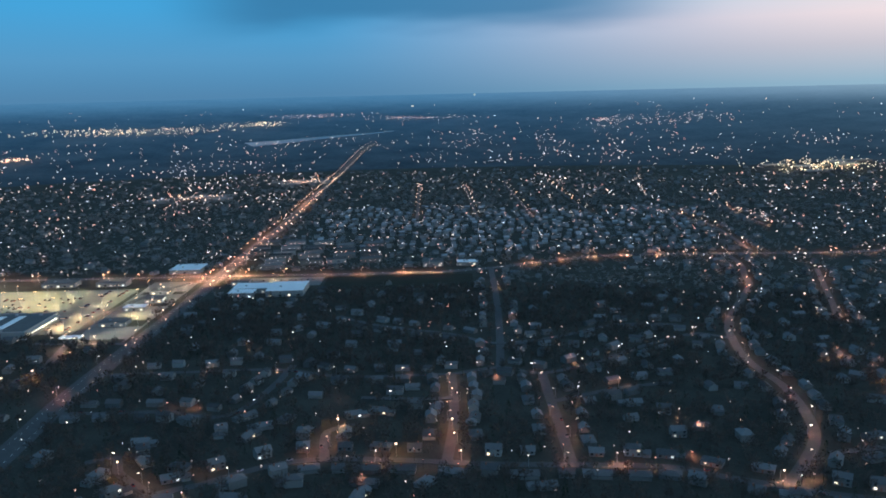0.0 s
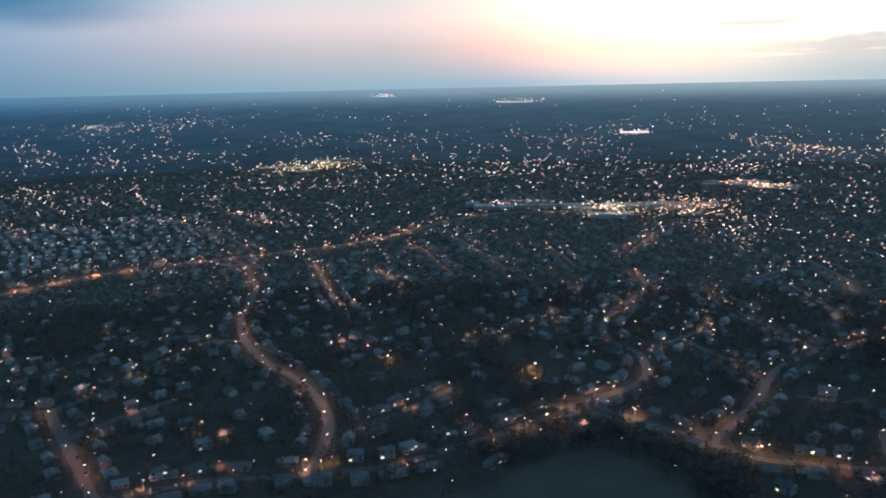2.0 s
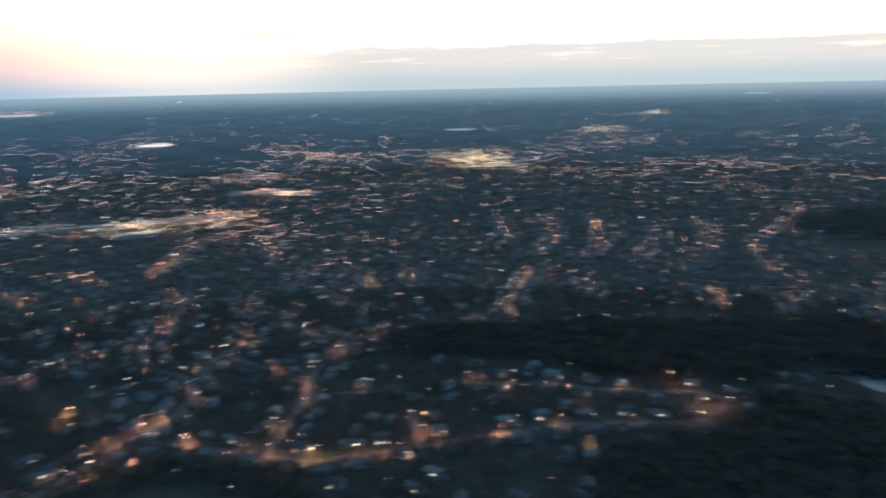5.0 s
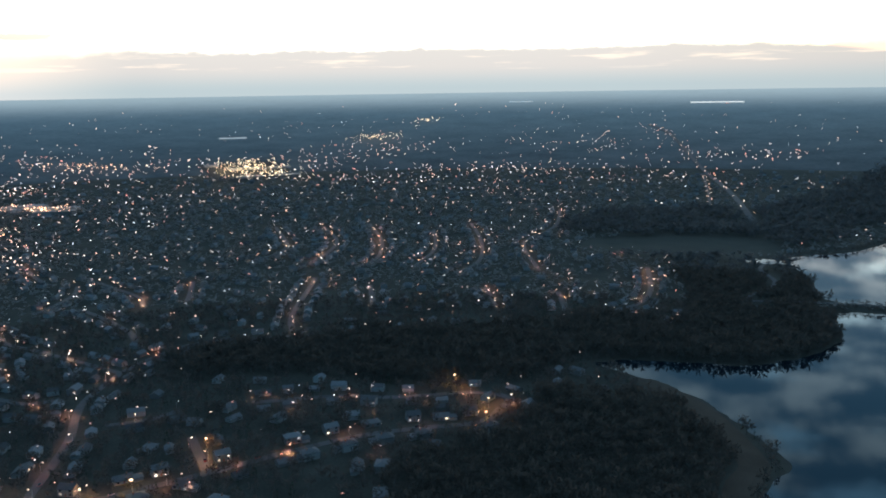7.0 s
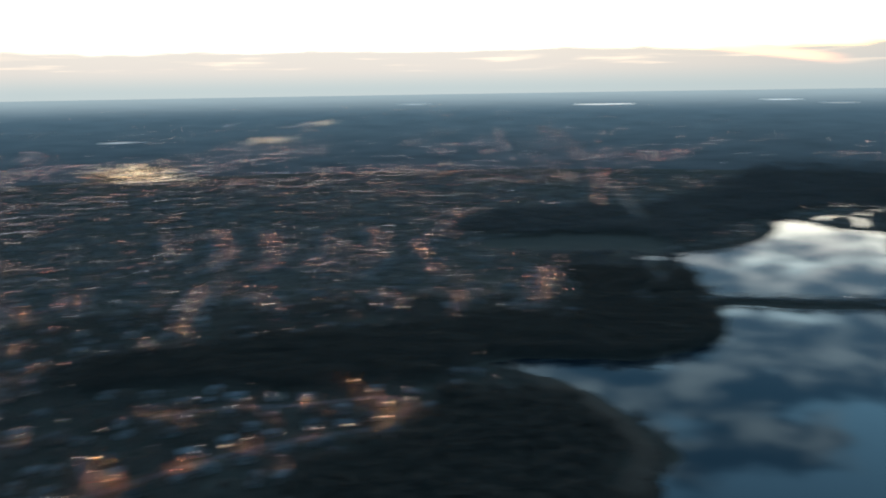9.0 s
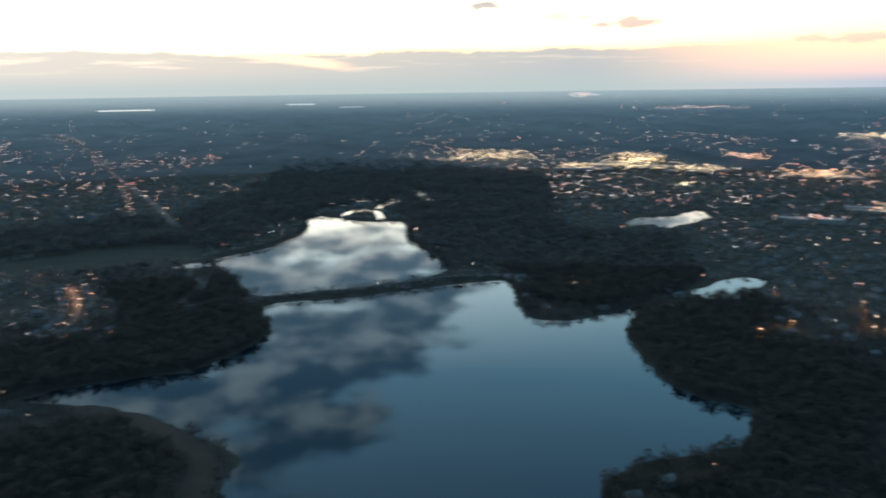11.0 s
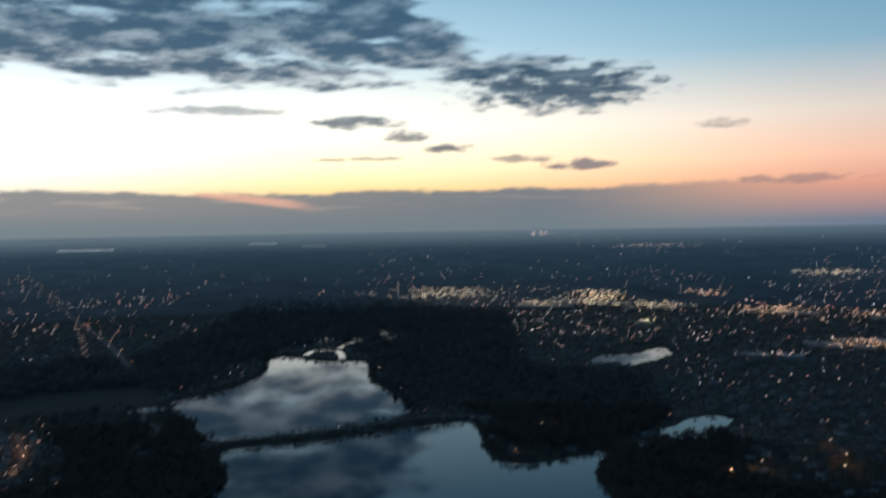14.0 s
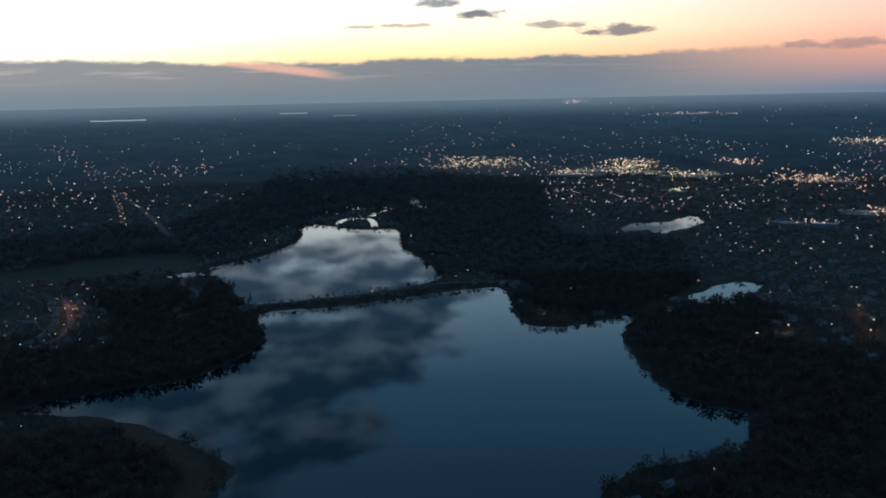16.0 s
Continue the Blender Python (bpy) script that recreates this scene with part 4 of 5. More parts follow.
if ROAD_FAR:
    lanterns("distant_road_lamps", ROAD_FAR, amber_far, "amber lamps strung along far roads")


def scatter_lights():
    """Lamps and porch lights of the suburbs, many of them along short straight streets."""
    g = np.random.default_rng(31)
    spots = []
    for path, width, lit, amber, homes in ROAD_LINES:
        if not homes:
            continue
        run = 0.0
        for i in range(1, len(path)):
            d = path[i] - path[i - 1]
            length = np.hypot(*d)
            run += length
            if run < 30:
                continue
            run = g.uniform(-12, 12)
            n = np.array([-d[1], d[0]]) / length * g.choice([-1, 1])
            q = path[i] + n * (width / 2 + g.uniform(4, 17))
            spots.append((*q, g.uniform(3.5, 8.0)))
    near = sector(g, 34, 420, 1250)
    near = near[g.random(len(near)) < 0.42]
    mid = sector(g, 30, 1250, 1900)
    mid = mid[g.random(len(mid)) < 0.27]
    outer = sector(g, 36, 1900, 2700)
    outer = outer[g.random(len(outer)) < 0.33]
    rim = sector(g, 48, 2700, 4500)
    rim = rim[g.random(len(rim)) < 0.65 * np.clip((4500 - np.hypot(*rim.T)) / 1600, 0.12, 1)]
    for q, h in ((near, 8.5), (mid, 11.5), (outer, 12.0), (rim, 10.0)):
        spots += [(x, y, g.uniform(0.7, 1.15) * h) for x, y in q]
    for _ in range(420):
        r, a = g.uniform(1100, 3600), math.radians(g.uniform(-31, 146))
        c = np.array([r * math.sin(a), r * math.cos(a)])
        way, bend = math.radians(g.choice([0, 90]) + g.normal(0, 14)), g.normal(0, 0.004)
        for s in np.arange(-g.uniform(60, 190), g.uniform(60, 190), 32):
            q = c + s * np.array([math.cos(way + bend * s), math.sin(way + bend * s)]) + g.normal(0, 3, 2)
            spots.append((*q, 12.0))
    p = np.array(spots)
    xy = p[:, :2]
    r = np.hypot(*xy.T)
    keep = dry(xy, 12) & (~in_any(xy, WOODS) | (g.random(len(xy)) < 0.012)) & (~in_any(xy, OPEN))
    keep &= ~inside(xy, FAR_LAKE)
    bearing = np.degrees(np.arctan2(xy[:, 0], xy[:, 1]))
    keep &= (g.random(len(xy)) < np.interp(bearing, [92, 102, 110, 118], [1.0, 0.4, 0.5, 1.0])) | (r < 1000)
    keep &= (g.random(len(xy)) < np.interp(bearing, [90, 97], [1.0, 0.5])) | (r > 1950)
    lumps = np.array([noise.noise(Vector((x * 0.0021, y * 0.0021, 3.0))) for x, y in xy])
    keep &= (lumps > 0.0) | (g.random(len(xy)) < np.where(r > 2600, 0.10, 0.40) + 0.35 * (lumps > -0.2)) | (r < 1000)
    return p[keep]


SPOTS = scatter_lights()
GLOW_LIGHT = bpy.data.lights.new("porch_light", "SPOT")
GLOW_LIGHT.energy, GLOW_LIGHT.color, GLOW_LIGHT.spot_size, GLOW_LIGHT.spot_blend, GLOW_LIGHT.shadow_soft_size = 3000.0, (1.0, 0.44, 0.27), radians(165), 1.0, 0.5
for n, (x, y, h) in enumerate(SPOTS):
    if math.hypot(x, y) < (1150 if n % 10 else 1600) and n % 5 == 0:
        bulb = new("porch_light", GLOW_LIGHT)
        bulb.matrix_basis = pose(x, y, h - 0.8)
lanterns("suburban_lights", SPOTS, lamp_glow_far, "scattered house and street lights of the suburbs")
g = np.random.default_rng(8)
pale = np.c_[ROWS[:, :2] + g.normal(0, 6, (len(ROWS), 2)), np.full(len(ROWS), 7.0)]
lanterns("home_park_lights", pale[g.random(len(pale)) < 0.40], lamp_glow_far, "small lights between pale-roofed homes", 0.85)
blk = np.concatenate([np.c_[flats[:, 0] + o, flats[:, 1] - 8, np.full(len(flats), 3.5)] for o in (-14, -7, 0, 7, 14)])
lanterns("apartment_lights", blk[g.random(len(blk)) < 0.8], lamp_glow_far, "white porch lights along apartment rows", 0.95)


# ------------------------------------------------------------ far shopping districts
def district(centre, along, across, turn, count, mat, label, masts=3, energy=90000.0, tint=(1.0, 0.66, 0.30), shops=8):
    """A lit commercial strip: paved lot, flat-roofed shops, dense car-park lanterns and a few mast lights."""
    g = np.random.default_rng(int(abs(centre[0]) + abs(centre[1])))
    c, s = math.cos(radians(turn)), math.sin(radians(turn))

    def at(u, v):
        return centre[0] + c * u - s * v, centre[1] + s * u + c * v
    lift = lambda x, y: float(rise(math.hypot(x, y)))
    k = 10
    verts = [(*at(-along + 2 * along * i / k, -across + 2 * across * j / k),) for i in range(k + 1) for j in range(k + 1)]
    verts = [(x, y, lift(x, y) + 0.5 + (1.0 if math.hypot(x, y) > 2600 else 0)) for x, y in verts]
    faces = [(i * (k + 1) + j, (i + 1) * (k + 1) + j, (i + 1) * (k + 1) + j + 1, i * (k + 1) + j + 1) for i in range(k) for j in range(k)]
    if math.hypot(*centre) < 2950:
        tagged(new("car_park", mesh_from("car_park", verts, faces, far_lot)), "broad paved car park of a shopping strip", "car park", "", "structure")
    v, f = [], []
    for _ in range(shops):
        u, w = g.uniform(-along * 0.9, along * 0.9), g.choice([-0.75, 0.75, 0.2]) * across
        a, b, h = g.uniform(14, 40), g.uniform(10, 20), g.uniform(5, 9)
        n = len(v)
        q = [at(u + i * a, w + j * b) for i, j in ((-1, -1), (1, -1), (1, 1), (-1, 1))]
        z = lift(*q[0])
        v += [(x, y, z) for x, y in q] + [(x, y, z + h) for x, y in q]
        f += [(n, n + 1, n + 5, n + 4), (n + 1, n + 2, n + 6, n + 5), (n + 2, n + 3, n + 7, n + 6), (n + 3, n, n + 4, n + 7), (n + 4, n + 5, n + 6, n + 7)]
    if math.hypot(*centre) < 2950:
        tagged(new("far_shops", mesh_from("far_shops", v, f, wall_mix)), "far flat-roofed shops in lamplight", "shops", "", "stuff")
    u, w = g.normal(0, along * 0.52, count), g.uniform(-1.1, 1.1, count) * across
    w = np.round(w / (across * 0.22)) * across * 0.22 + g.normal(0, across * 0.03, count)
    lanterns("car_park_lamps", [(*at(a, b), g.uniform(5, 13)) for a, b in zip(u, w)], mat, label, 1.0)
    light = bpy.data.lights.new("mast_light", "POINT")
    light.energy, light.color, light.shadow_soft_size = energy * 0.6, tint, 2.0
    for i in range(masts):
        x, y = at(along * (-0.7 + 1.4 * (i + 0.5) / masts), g.uniform(-0.3, 0.3) * across)
        ob = new("mast_light", light)
        ob.location = (x, y, lift(x, y) + 22)


district((1185, 1238), 85, 85, -40, 130, gold_far, "golden car-park lamps of a shopping strip", 4, 30000)
district((1325, 1165), 85, 90, -45, 105, amber_far, "amber lamps of a business strip", 3, 40000, (1.0, 0.5, 0.25))
district((1090, 1444), 90, 40, -30, 26, lamp_glow_far, "pale lamps of a small business yard", 2, 12000, (1.0, 0.8, 0.6))
district((1110, 2530), 200, 110, 2, 150, gold_far, "golden lamps of a shopping centre", 3, 120000)
district((2600, 1180), 130, 190, -55, 230, gold_far, "dense golden lamps of a shopping centre", 4, 160000)
district((1715, 1275), 50, 45, -60, 60, amber_far, "orange lamps of a depot", 2, 50000, (1.0, 0.4, 0.15))
district((1735, 1385), 70, 24, -30, 18, amber_far, "few orange lamps along a yard", 1, 30000, (1.0, 0.5, 0.25))
district((2515, 1720), 185, 60, -75, 70, amber_far, "dim red-lit industrial yard", 2, 40000, (1.0, 0.45, 0.3))
district((3440, 990), 105, 60, -60, 60, gold_far, "far golden lamps by a junction", 2, 90000)
district((3910, 880), 100, 40, -20, 40, gold_far, "far golden lamps on rising ground", 1, 20000)
district((2670, 3480), 120, 60, -40, 60, lamp_glow_far, "far white lamps of a works", 2, 12000, (0.9, 0.95, 1.0))
district((2240, 4080), 75, 30, -38, 40, lamp_glow_far, "far white lamps on the skyline", 1, 12000, (0.9, 0.95, 1.0))
district((2437, 2437), 100, 50, -38, 50, lamp_glow_far, "far white lamps of a depot", 1, 12000, (0.9, 0.95, 1.0))
district((2690, -1460), 180, 110, 58, 210, gold_far, "golden lamps of a shopping centre by dark woods", 4, 130000)
district((2290, -1790), 95, 150, 50, 230, gold_far, "bright golden lamps of a commercial centre", 5, 150000)
district((2290, -1580), 90, 60, 60, 70, gold_far, "golden lamps along a commercial road", 2, 80000)
district((2045, -1830), 90, 70, 42, 75, gold_far, "golden lamps along a commercial road", 2, 80000)
district((2157, -2137), 60, 60, 48, 50, amber_far, "red and amber lamps of a yard", 1, 50000, (1.0, 0.45, 0.3))
district((1740, -2010), 110, 80, 45, 105, amber_far, "amber lamps along a commercial road", 3, 80000)
district((1475, -2180), 120, 90, 60, 105, amber_far, "amber lamps of a roadside district", 3, 50000, (1.0, 0.5, 0.25))
district((1170, -1615), 110, 70, 35, 85, amber_far, "amber lamps of a roadside district", 3, 50000, (1.0, 0.55, 0.25))
district((2170, -2800), 140, 45, 45, 110, gold_far, "far line of golden lamps", 2, 90000)
district((1747, -1529), 32, 20, 50, 16, gold_far, "yellow lamps round a filling station", 1, 60000, (0.9, 1.0, 0.3), 2)
district((1185, -1346), 55, 25, 40, 24, lamp_glow_far, "white lamps of an apartment yard", 1, 20000, (1.0, 0.9, 0.8), 3)
district((3200, -2850), 250, 30, 52, 90, lamp_glow_far, "thin far line of white lamps", 2, 15000, (0.9, 0.95, 1.0))
district((3900, -2690), 70, 40, 50, 50, lamp_glow_far, "far cluster of white lamps", 1, 12000, (0.9, 0.95, 1.0))
district((1250, -2450), 160, 60, 27, 80, gold_far, "lamps of a retail park", 2, 60000)
district((-615, 2110), 85, 40, 13, 50, amber_far, "reddish lamps of a works yard", 2, 40000, (1.0, 0.5, 0.35))
district((-400, 2435), 65, 40, 10, 50, amber_far, "reddish lamps beside the arterial road", 2, 40000, (1.0, 0.5, 0.3))
district((-1480, 2990), 70, 30, 35, 45, amber_far, "orange lamps at a far junction", 2, 60000, (1.0, 0.5, 0.2))
district((-1330, 3690), 400, 75, 17, 320, gold_far, "long band of bright industrial lamps", 4, 60000)
district((-830, 3935), 150, 50, 12, 120, gold_far, "long band of bright industrial lamps", 3, 60000)
district((-590, 4195), 220, 30, 9, 70, lamp_glow_far, "thin far line of white lamps", 2, 15000)
district((-100, 4095), 270, 30, -3, 90, lamp_glow_far, "thin far line of white lamps", 2, 15000)
district((730, 3855), 50, 25, -15, 25, lamp_glow_far, "white lamps at the edge of a far town", 1, 12000)
town = np.random.default_rng(44).normal((950, 3790, 9), (190, 90, 1.2), (150, 3))
lanterns("far_town_lights", town, lamp_glow_far, "far town lights on rising ground")


# ------------------------------------------------------------ near shopping centre
def rect(x0, y0, x1, y1):
    return np.array([(x0, y0), (x1, y0), (x1, y1), (x0, y1)], float)


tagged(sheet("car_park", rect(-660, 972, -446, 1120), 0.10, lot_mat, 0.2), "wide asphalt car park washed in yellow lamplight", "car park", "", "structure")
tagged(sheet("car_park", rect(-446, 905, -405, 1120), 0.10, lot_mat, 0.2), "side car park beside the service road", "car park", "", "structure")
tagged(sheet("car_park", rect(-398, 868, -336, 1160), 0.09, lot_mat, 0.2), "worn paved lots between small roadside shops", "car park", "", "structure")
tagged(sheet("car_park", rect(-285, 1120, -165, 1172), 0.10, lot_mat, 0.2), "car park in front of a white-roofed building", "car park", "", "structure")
for y0, y1 in ((866, 880), (930, 958), (1022, 1036), (1086, 1100)):
    tagged(sheet("field", rect(-396 + (y0 % 7) * 4, y0, -338, y1), 0.13, mown_grass, 0.1), "grass verge between roadside shops", "field", "", "structure")
tagged(sheet("field", rect(-160, 1090, 40, 1172), 0.06, field_mat, 0.1), "open lawn beside the main road", "field", "", "structure")


def big_store():
    ob = new("store_building")
    tagged(ob, "large dark-roofed superstore beside a lit car park", "store", "", "")
    ob.location = (-540, 884, 0)
    part("wall", box(bmesh.new(), 0, 0, 0, 94, 82, 8.5), wall_mix, ob)
    roof = part("roof", box(bmesh.new(), 0.6, 0.6, 8.5, 93.4, 81.4, 8.8), gravel_roof, ob)
    edge = bmesh.new()
    for q in ((0, 0, 94, 0.6), (0, 81.4, 94, 82), (0, 0.6, 0.6, 81.4), (93.4, 0.6, 94, 81.4)):
        box(edge, q[0], q[1], 8.5, q[2], q[3], 9.5)
    part("parapet", edge, concrete, ob)
    for i in range(3):
        part("skylight", box(bmesh.new(), 12 + i * 22, 14, 8.8, 20 + i * 22, 68, 9.4, 0.2), membrane, roof, "long pale skylight strip")
    for i in range(6):
        part("rooftop_unit", box(bmesh.new(), 8 + i * 14, 4 + (i % 2) * 66, 8.8, 11 + i * 14, 7 + (i % 2) * 66, 10.4, 0.15), metal, roof)
    for i in range(9):
        part("window", box(bmesh.new(), 94, 6 + i * 8, 3.2, 94.25, 12 + i * 8, 6.4), shopfront, ob, "lit shop window")
    part("canopy", box(bmesh.new(), 94, 4, 6.6, 98, 78, 7.3, 0.1), concrete, ob)
    return ob


def low_building(x0, y0, x1, y1, h, roof_mat, label, lit=3, name="low_building"):
    ob = new(name)
    tagged(ob, label, "building", "", "")
    ob.location = (x0, y0, 0)
    w, d = x1 - x0, y1 - y0
    part("wall", box(bmesh.new(), 0, 0, 0, w, d, h), wall_mix, ob)
    roof = part("roof", box(bmesh.new(), -0.3, -0.3, h, w + 0.3, d + 0.3, h + 0.35, 0.1), roof_mat, ob)
    part("rooftop_unit", box(bmesh.new(), w * 0.3, d * 0.4, h + 0.35, w * 0.3 + 2.5, d * 0.4 + 2, h + 1.7, 0.1), metal, roof)
    for i in range(lit):
        u = w * (i + 0.5) / lit
        part("window", box(bmesh.new(), u - 1.6, -0.1, 0.9, u + 1.6, 0.12, 2.7), window_glow if i % 2 == 0 else glass, ob)
    return ob


big_store()
low_building(-272, 1080, -225, 1112, 6.5, membrane, "long low school building with a white roof")
low_building(-225, 1058, -178, 1112, 7.5, membrane, "broad white-roofed building wing", 4)
low_building(-272, 1056, -240, 1078, 6.0, membrane, "small low annex with a white roof")
low_building(-394, 1212, -350, 1256, 6.0, membrane, "white-roofed shop at the crossroads")
low_building(-380, 1085, -352, 1105, 4.5, gravel_roof, "small restaurant near the crossroads")
low_building(-372, 1040, -350, 1058, 4.5, gravel_roof, "small bank building with lit windows")
low_building(-386, 930, -356, 950, 5.0, gravel_roof, "small roadside shop with lit windows")
low_building(-384, 1000, -358, 1016, 4.5, membrane, "small drive-in restaurant with a pale roof")
low_building(-470, 1138, -430, 1160, 6.0, gravel_roof, "shop row facing the main road", 5)
low_building(-545, 1140, -500, 1162, 6.0, gravel_roof, "shop row facing the main road", 5)
low_building(-286, 1130, -262, 1150, 4.5, gravel_roof, "corner filling station shop")
low_building(-30, 1225, 0, 1252, 7.0, gravel_roof, "brick hall beside the main road")
low_building(20, 1228, 50, 1246, 5.0, membrane, "pale-roofed workshop beside the main road")



def filling_station():
    """A flat canopy on posts over two rows of pumps, bright underneath."""
    ob = new("filling_station")
    tagged(ob, "filling station with a brightly lit flat white canopy", "filling station", "", "")
    ob.location = (-404, 868, 0)
    roof = part("canopy", box(bmesh.new(), 0, 0, 4.8, 22, 12, 5.7, 0.15), membrane, ob)
    for x in (4, 11, 18):
        part("canopy_light", box(bmesh.new(), x - 1.2, -0.12, 4.95, x + 1.2, -0.01, 5.5), shopfront, roof, "glowing canopy panel")
        for y in (2.5, 9.5):
            part("post", tube(bmesh.new(), (x, y, 0), (x, y, 4.85), 0.2, 0.2), metal, ob)
            part("pump", box(bmesh.new(), x + 1.0, y - 0.4, 0.1, x + 1.7, y + 0.4, 1.9, 0.06), concrete, ob)
    return ob


filling_station()
MAST = new("car_park_lamp")
tagged(MAST, "tall twin-headed car-park lamp, lit yellow-white", "street lamp", "car-park lamps", "")
part("pole", tube(bmesh.new(), (0, 0, 0), (0, 0, 11.5), 0.16, 0.1), metal, MAST)
for sx in (-1, 1):
    bracket = part("arm", tube(bmesh.new(), (0, 0, 11.3), (sx * 1.2, 0, 11.5), 0.06, 0.06), metal, MAST)
    part("lantern", box(bmesh.new(), sx * 1.5 - 0.5, -0.4, 11.3, sx * 1.5 + 0.5, 0.4, 11.65, 0.1), gold_far, bracket, "lit yellow-white lantern")
LOT_LIGHT = bpy.data.lights.new("car_park_light", "SPOT")
LOT_LIGHT.energy, LOT_LIGHT.color, LOT_LIGHT.spot_size, LOT_LIGHT.spot_blend, LOT_LIGHT.shadow_soft_size = 75000.0, (1.0, 0.72, 0.34), radians(168), 1.0, 0.5
first = True
for x, y in [(x, y) for x in (-640, -600, -560, -520, -480) for y in (992, 1030, 1068, 1104)] + [(-425, 930), (-425, 980), (-425, 1040), (-425, 1095), (-230, 1145), (-365, 1125), (-365, 975)]:
    if first:
        MAST.matrix_basis = pose(x, y, 0)
        first = False
    else:
        copy_thing(MAST, pose(x, y, 0))
    bulb = new("car_park_light", LOT_LIGHT)
    bulb.matrix_basis = pose(x, y, 11.2)
ROADSIDE_LIGHT = LOT_LIGHT.copy()
ROADSIDE_LIGHT.energy, ROADSIDE_LIGHT.color = 16000.0, (1.0, 0.86, 0.60)
for x, y in [(-393, 862), (-377, 884), (-357, 904), (-340, 925), (-392, 962), (-345, 985), (-375, 1022), (-342, 1050), (-390, 1068), (-362, 1075), (-345, 1120), (-392, 1118),
             (-470, 1168), (-520, 1168), (-560, 1166), (-440, 1166), (-600, 1150)]:
    copy_thing(MAST, pose(x, y, 0, 0, 0, 90))
    bulb = new("car_park_light", ROADSIDE_LIGHT)
    bulb.matrix_basis = pose(x, y, 11.2)


# ------------------------------------------------------------ cars
def car():
    ob = new("car")
    tagged(ob, "parked car with dark windows", "car", "parked cars", "")
    shell = box(bmesh.new(), -2.2, -0.9, 0.35, 2.2, 0.9, 0.95, 0.15)
    part("body", shell, car_paint, ob)
    cabin = box(bmesh.new(), -1.3, -0.8, 0.93, 1.0, 0.8, 1.48, 0.2)
    part("cabin", cabin, glass, ob, "dark tinted cabin glass")
    for x in (-1.4, 1.4):
        for y in (-0.85, 0.85):
            part("wheel", tube(bmesh.new(), (x, y - 0.1, 0.33), (x, y + 0.1, 0.33), 0.33, 0.33, 10), rubber, ob)
    return ob


CAR = car()
car_rng = random.Random(4)
slots = []
for y in (1000, 1006, 1022, 1028, 1044, 1050, 1066, 1072):
    for x in range(-600, -455, 3):
        if car_rng.random() < 0.16:
            slots.append((x, y, 90 + car_rng.choice([0, 180])))
for x in (-440, -418):
    for y in range(920, 1110, 4):
        if car_rng.random() < 0.3:
            slots.append((x, y, car_rng.choice([0, 180])))
for x in range(-270, -170, 4):
    if car_rng.random() < 0.3:
        slots.append((x, 1150, 90))
for path, width, lit, amber, homes in ROAD_LINES[3:20]:
    for i in range(2, len(path) - 2, 3):
        if car_rng.random() < 0.35:
            d = path[i + 1] - path[i]
            n = np.array([-d[1], d[0]]) / np.hypot(*d) * (width / 2 - 1.4) * car_rng.choice([-1, 1])
            slots.append((path[i][0] + n[0], path[i][1] + n[1], math.degrees(math.atan2(d[1], d[0]))))
for n, (x, y, a) in enumerate(slots[:260]):
    m = pose(x, y, 0.16, 0, 0, a)
    if n == 0:
        CAR.matrix_basis = m
    else:
        copy_thing(CAR, m)


# ------------------------------------------------------------ trees
def fast_quads(name, verts, mat, extra=None):
    """A mesh of loose quads from an (n, 4, 3) array; extra: more vertices with their own quads and material."""
    v = verts.reshape(-1, 3)
    f = np.arange(len(v)).reshape(-1, 4)
    mats, pick = [mat], np.zeros(len(f), np.int32)
    if extra is not None:
        ev, ef, em = extra
        f = np.concatenate([f, ef + len(v)])
        v = np.concatenate([v, ev])
        pick = np.concatenate([pick, np.ones(len(ef), np.int32)])
        mats.append(em)
    me = bpy.data.meshes.new(name)
    me.vertices.add(len(v))
    me.vertices.foreach_set("co", v.astype(np.float32).ravel())
    me.loops.add(f.size)
    me.loops.foreach_set("vertex_index", f.astype(np.int32).ravel())
    me.polygons.add(len(f))
    me.polygons.foreach_set("loop_start", np.arange(0, f.size, 4, dtype=np.int32))
    for m in mats:
        me.materials.append(m)
    me.polygons.foreach_set("material_index", pick)
    me.update()
    me.validate()
    return me


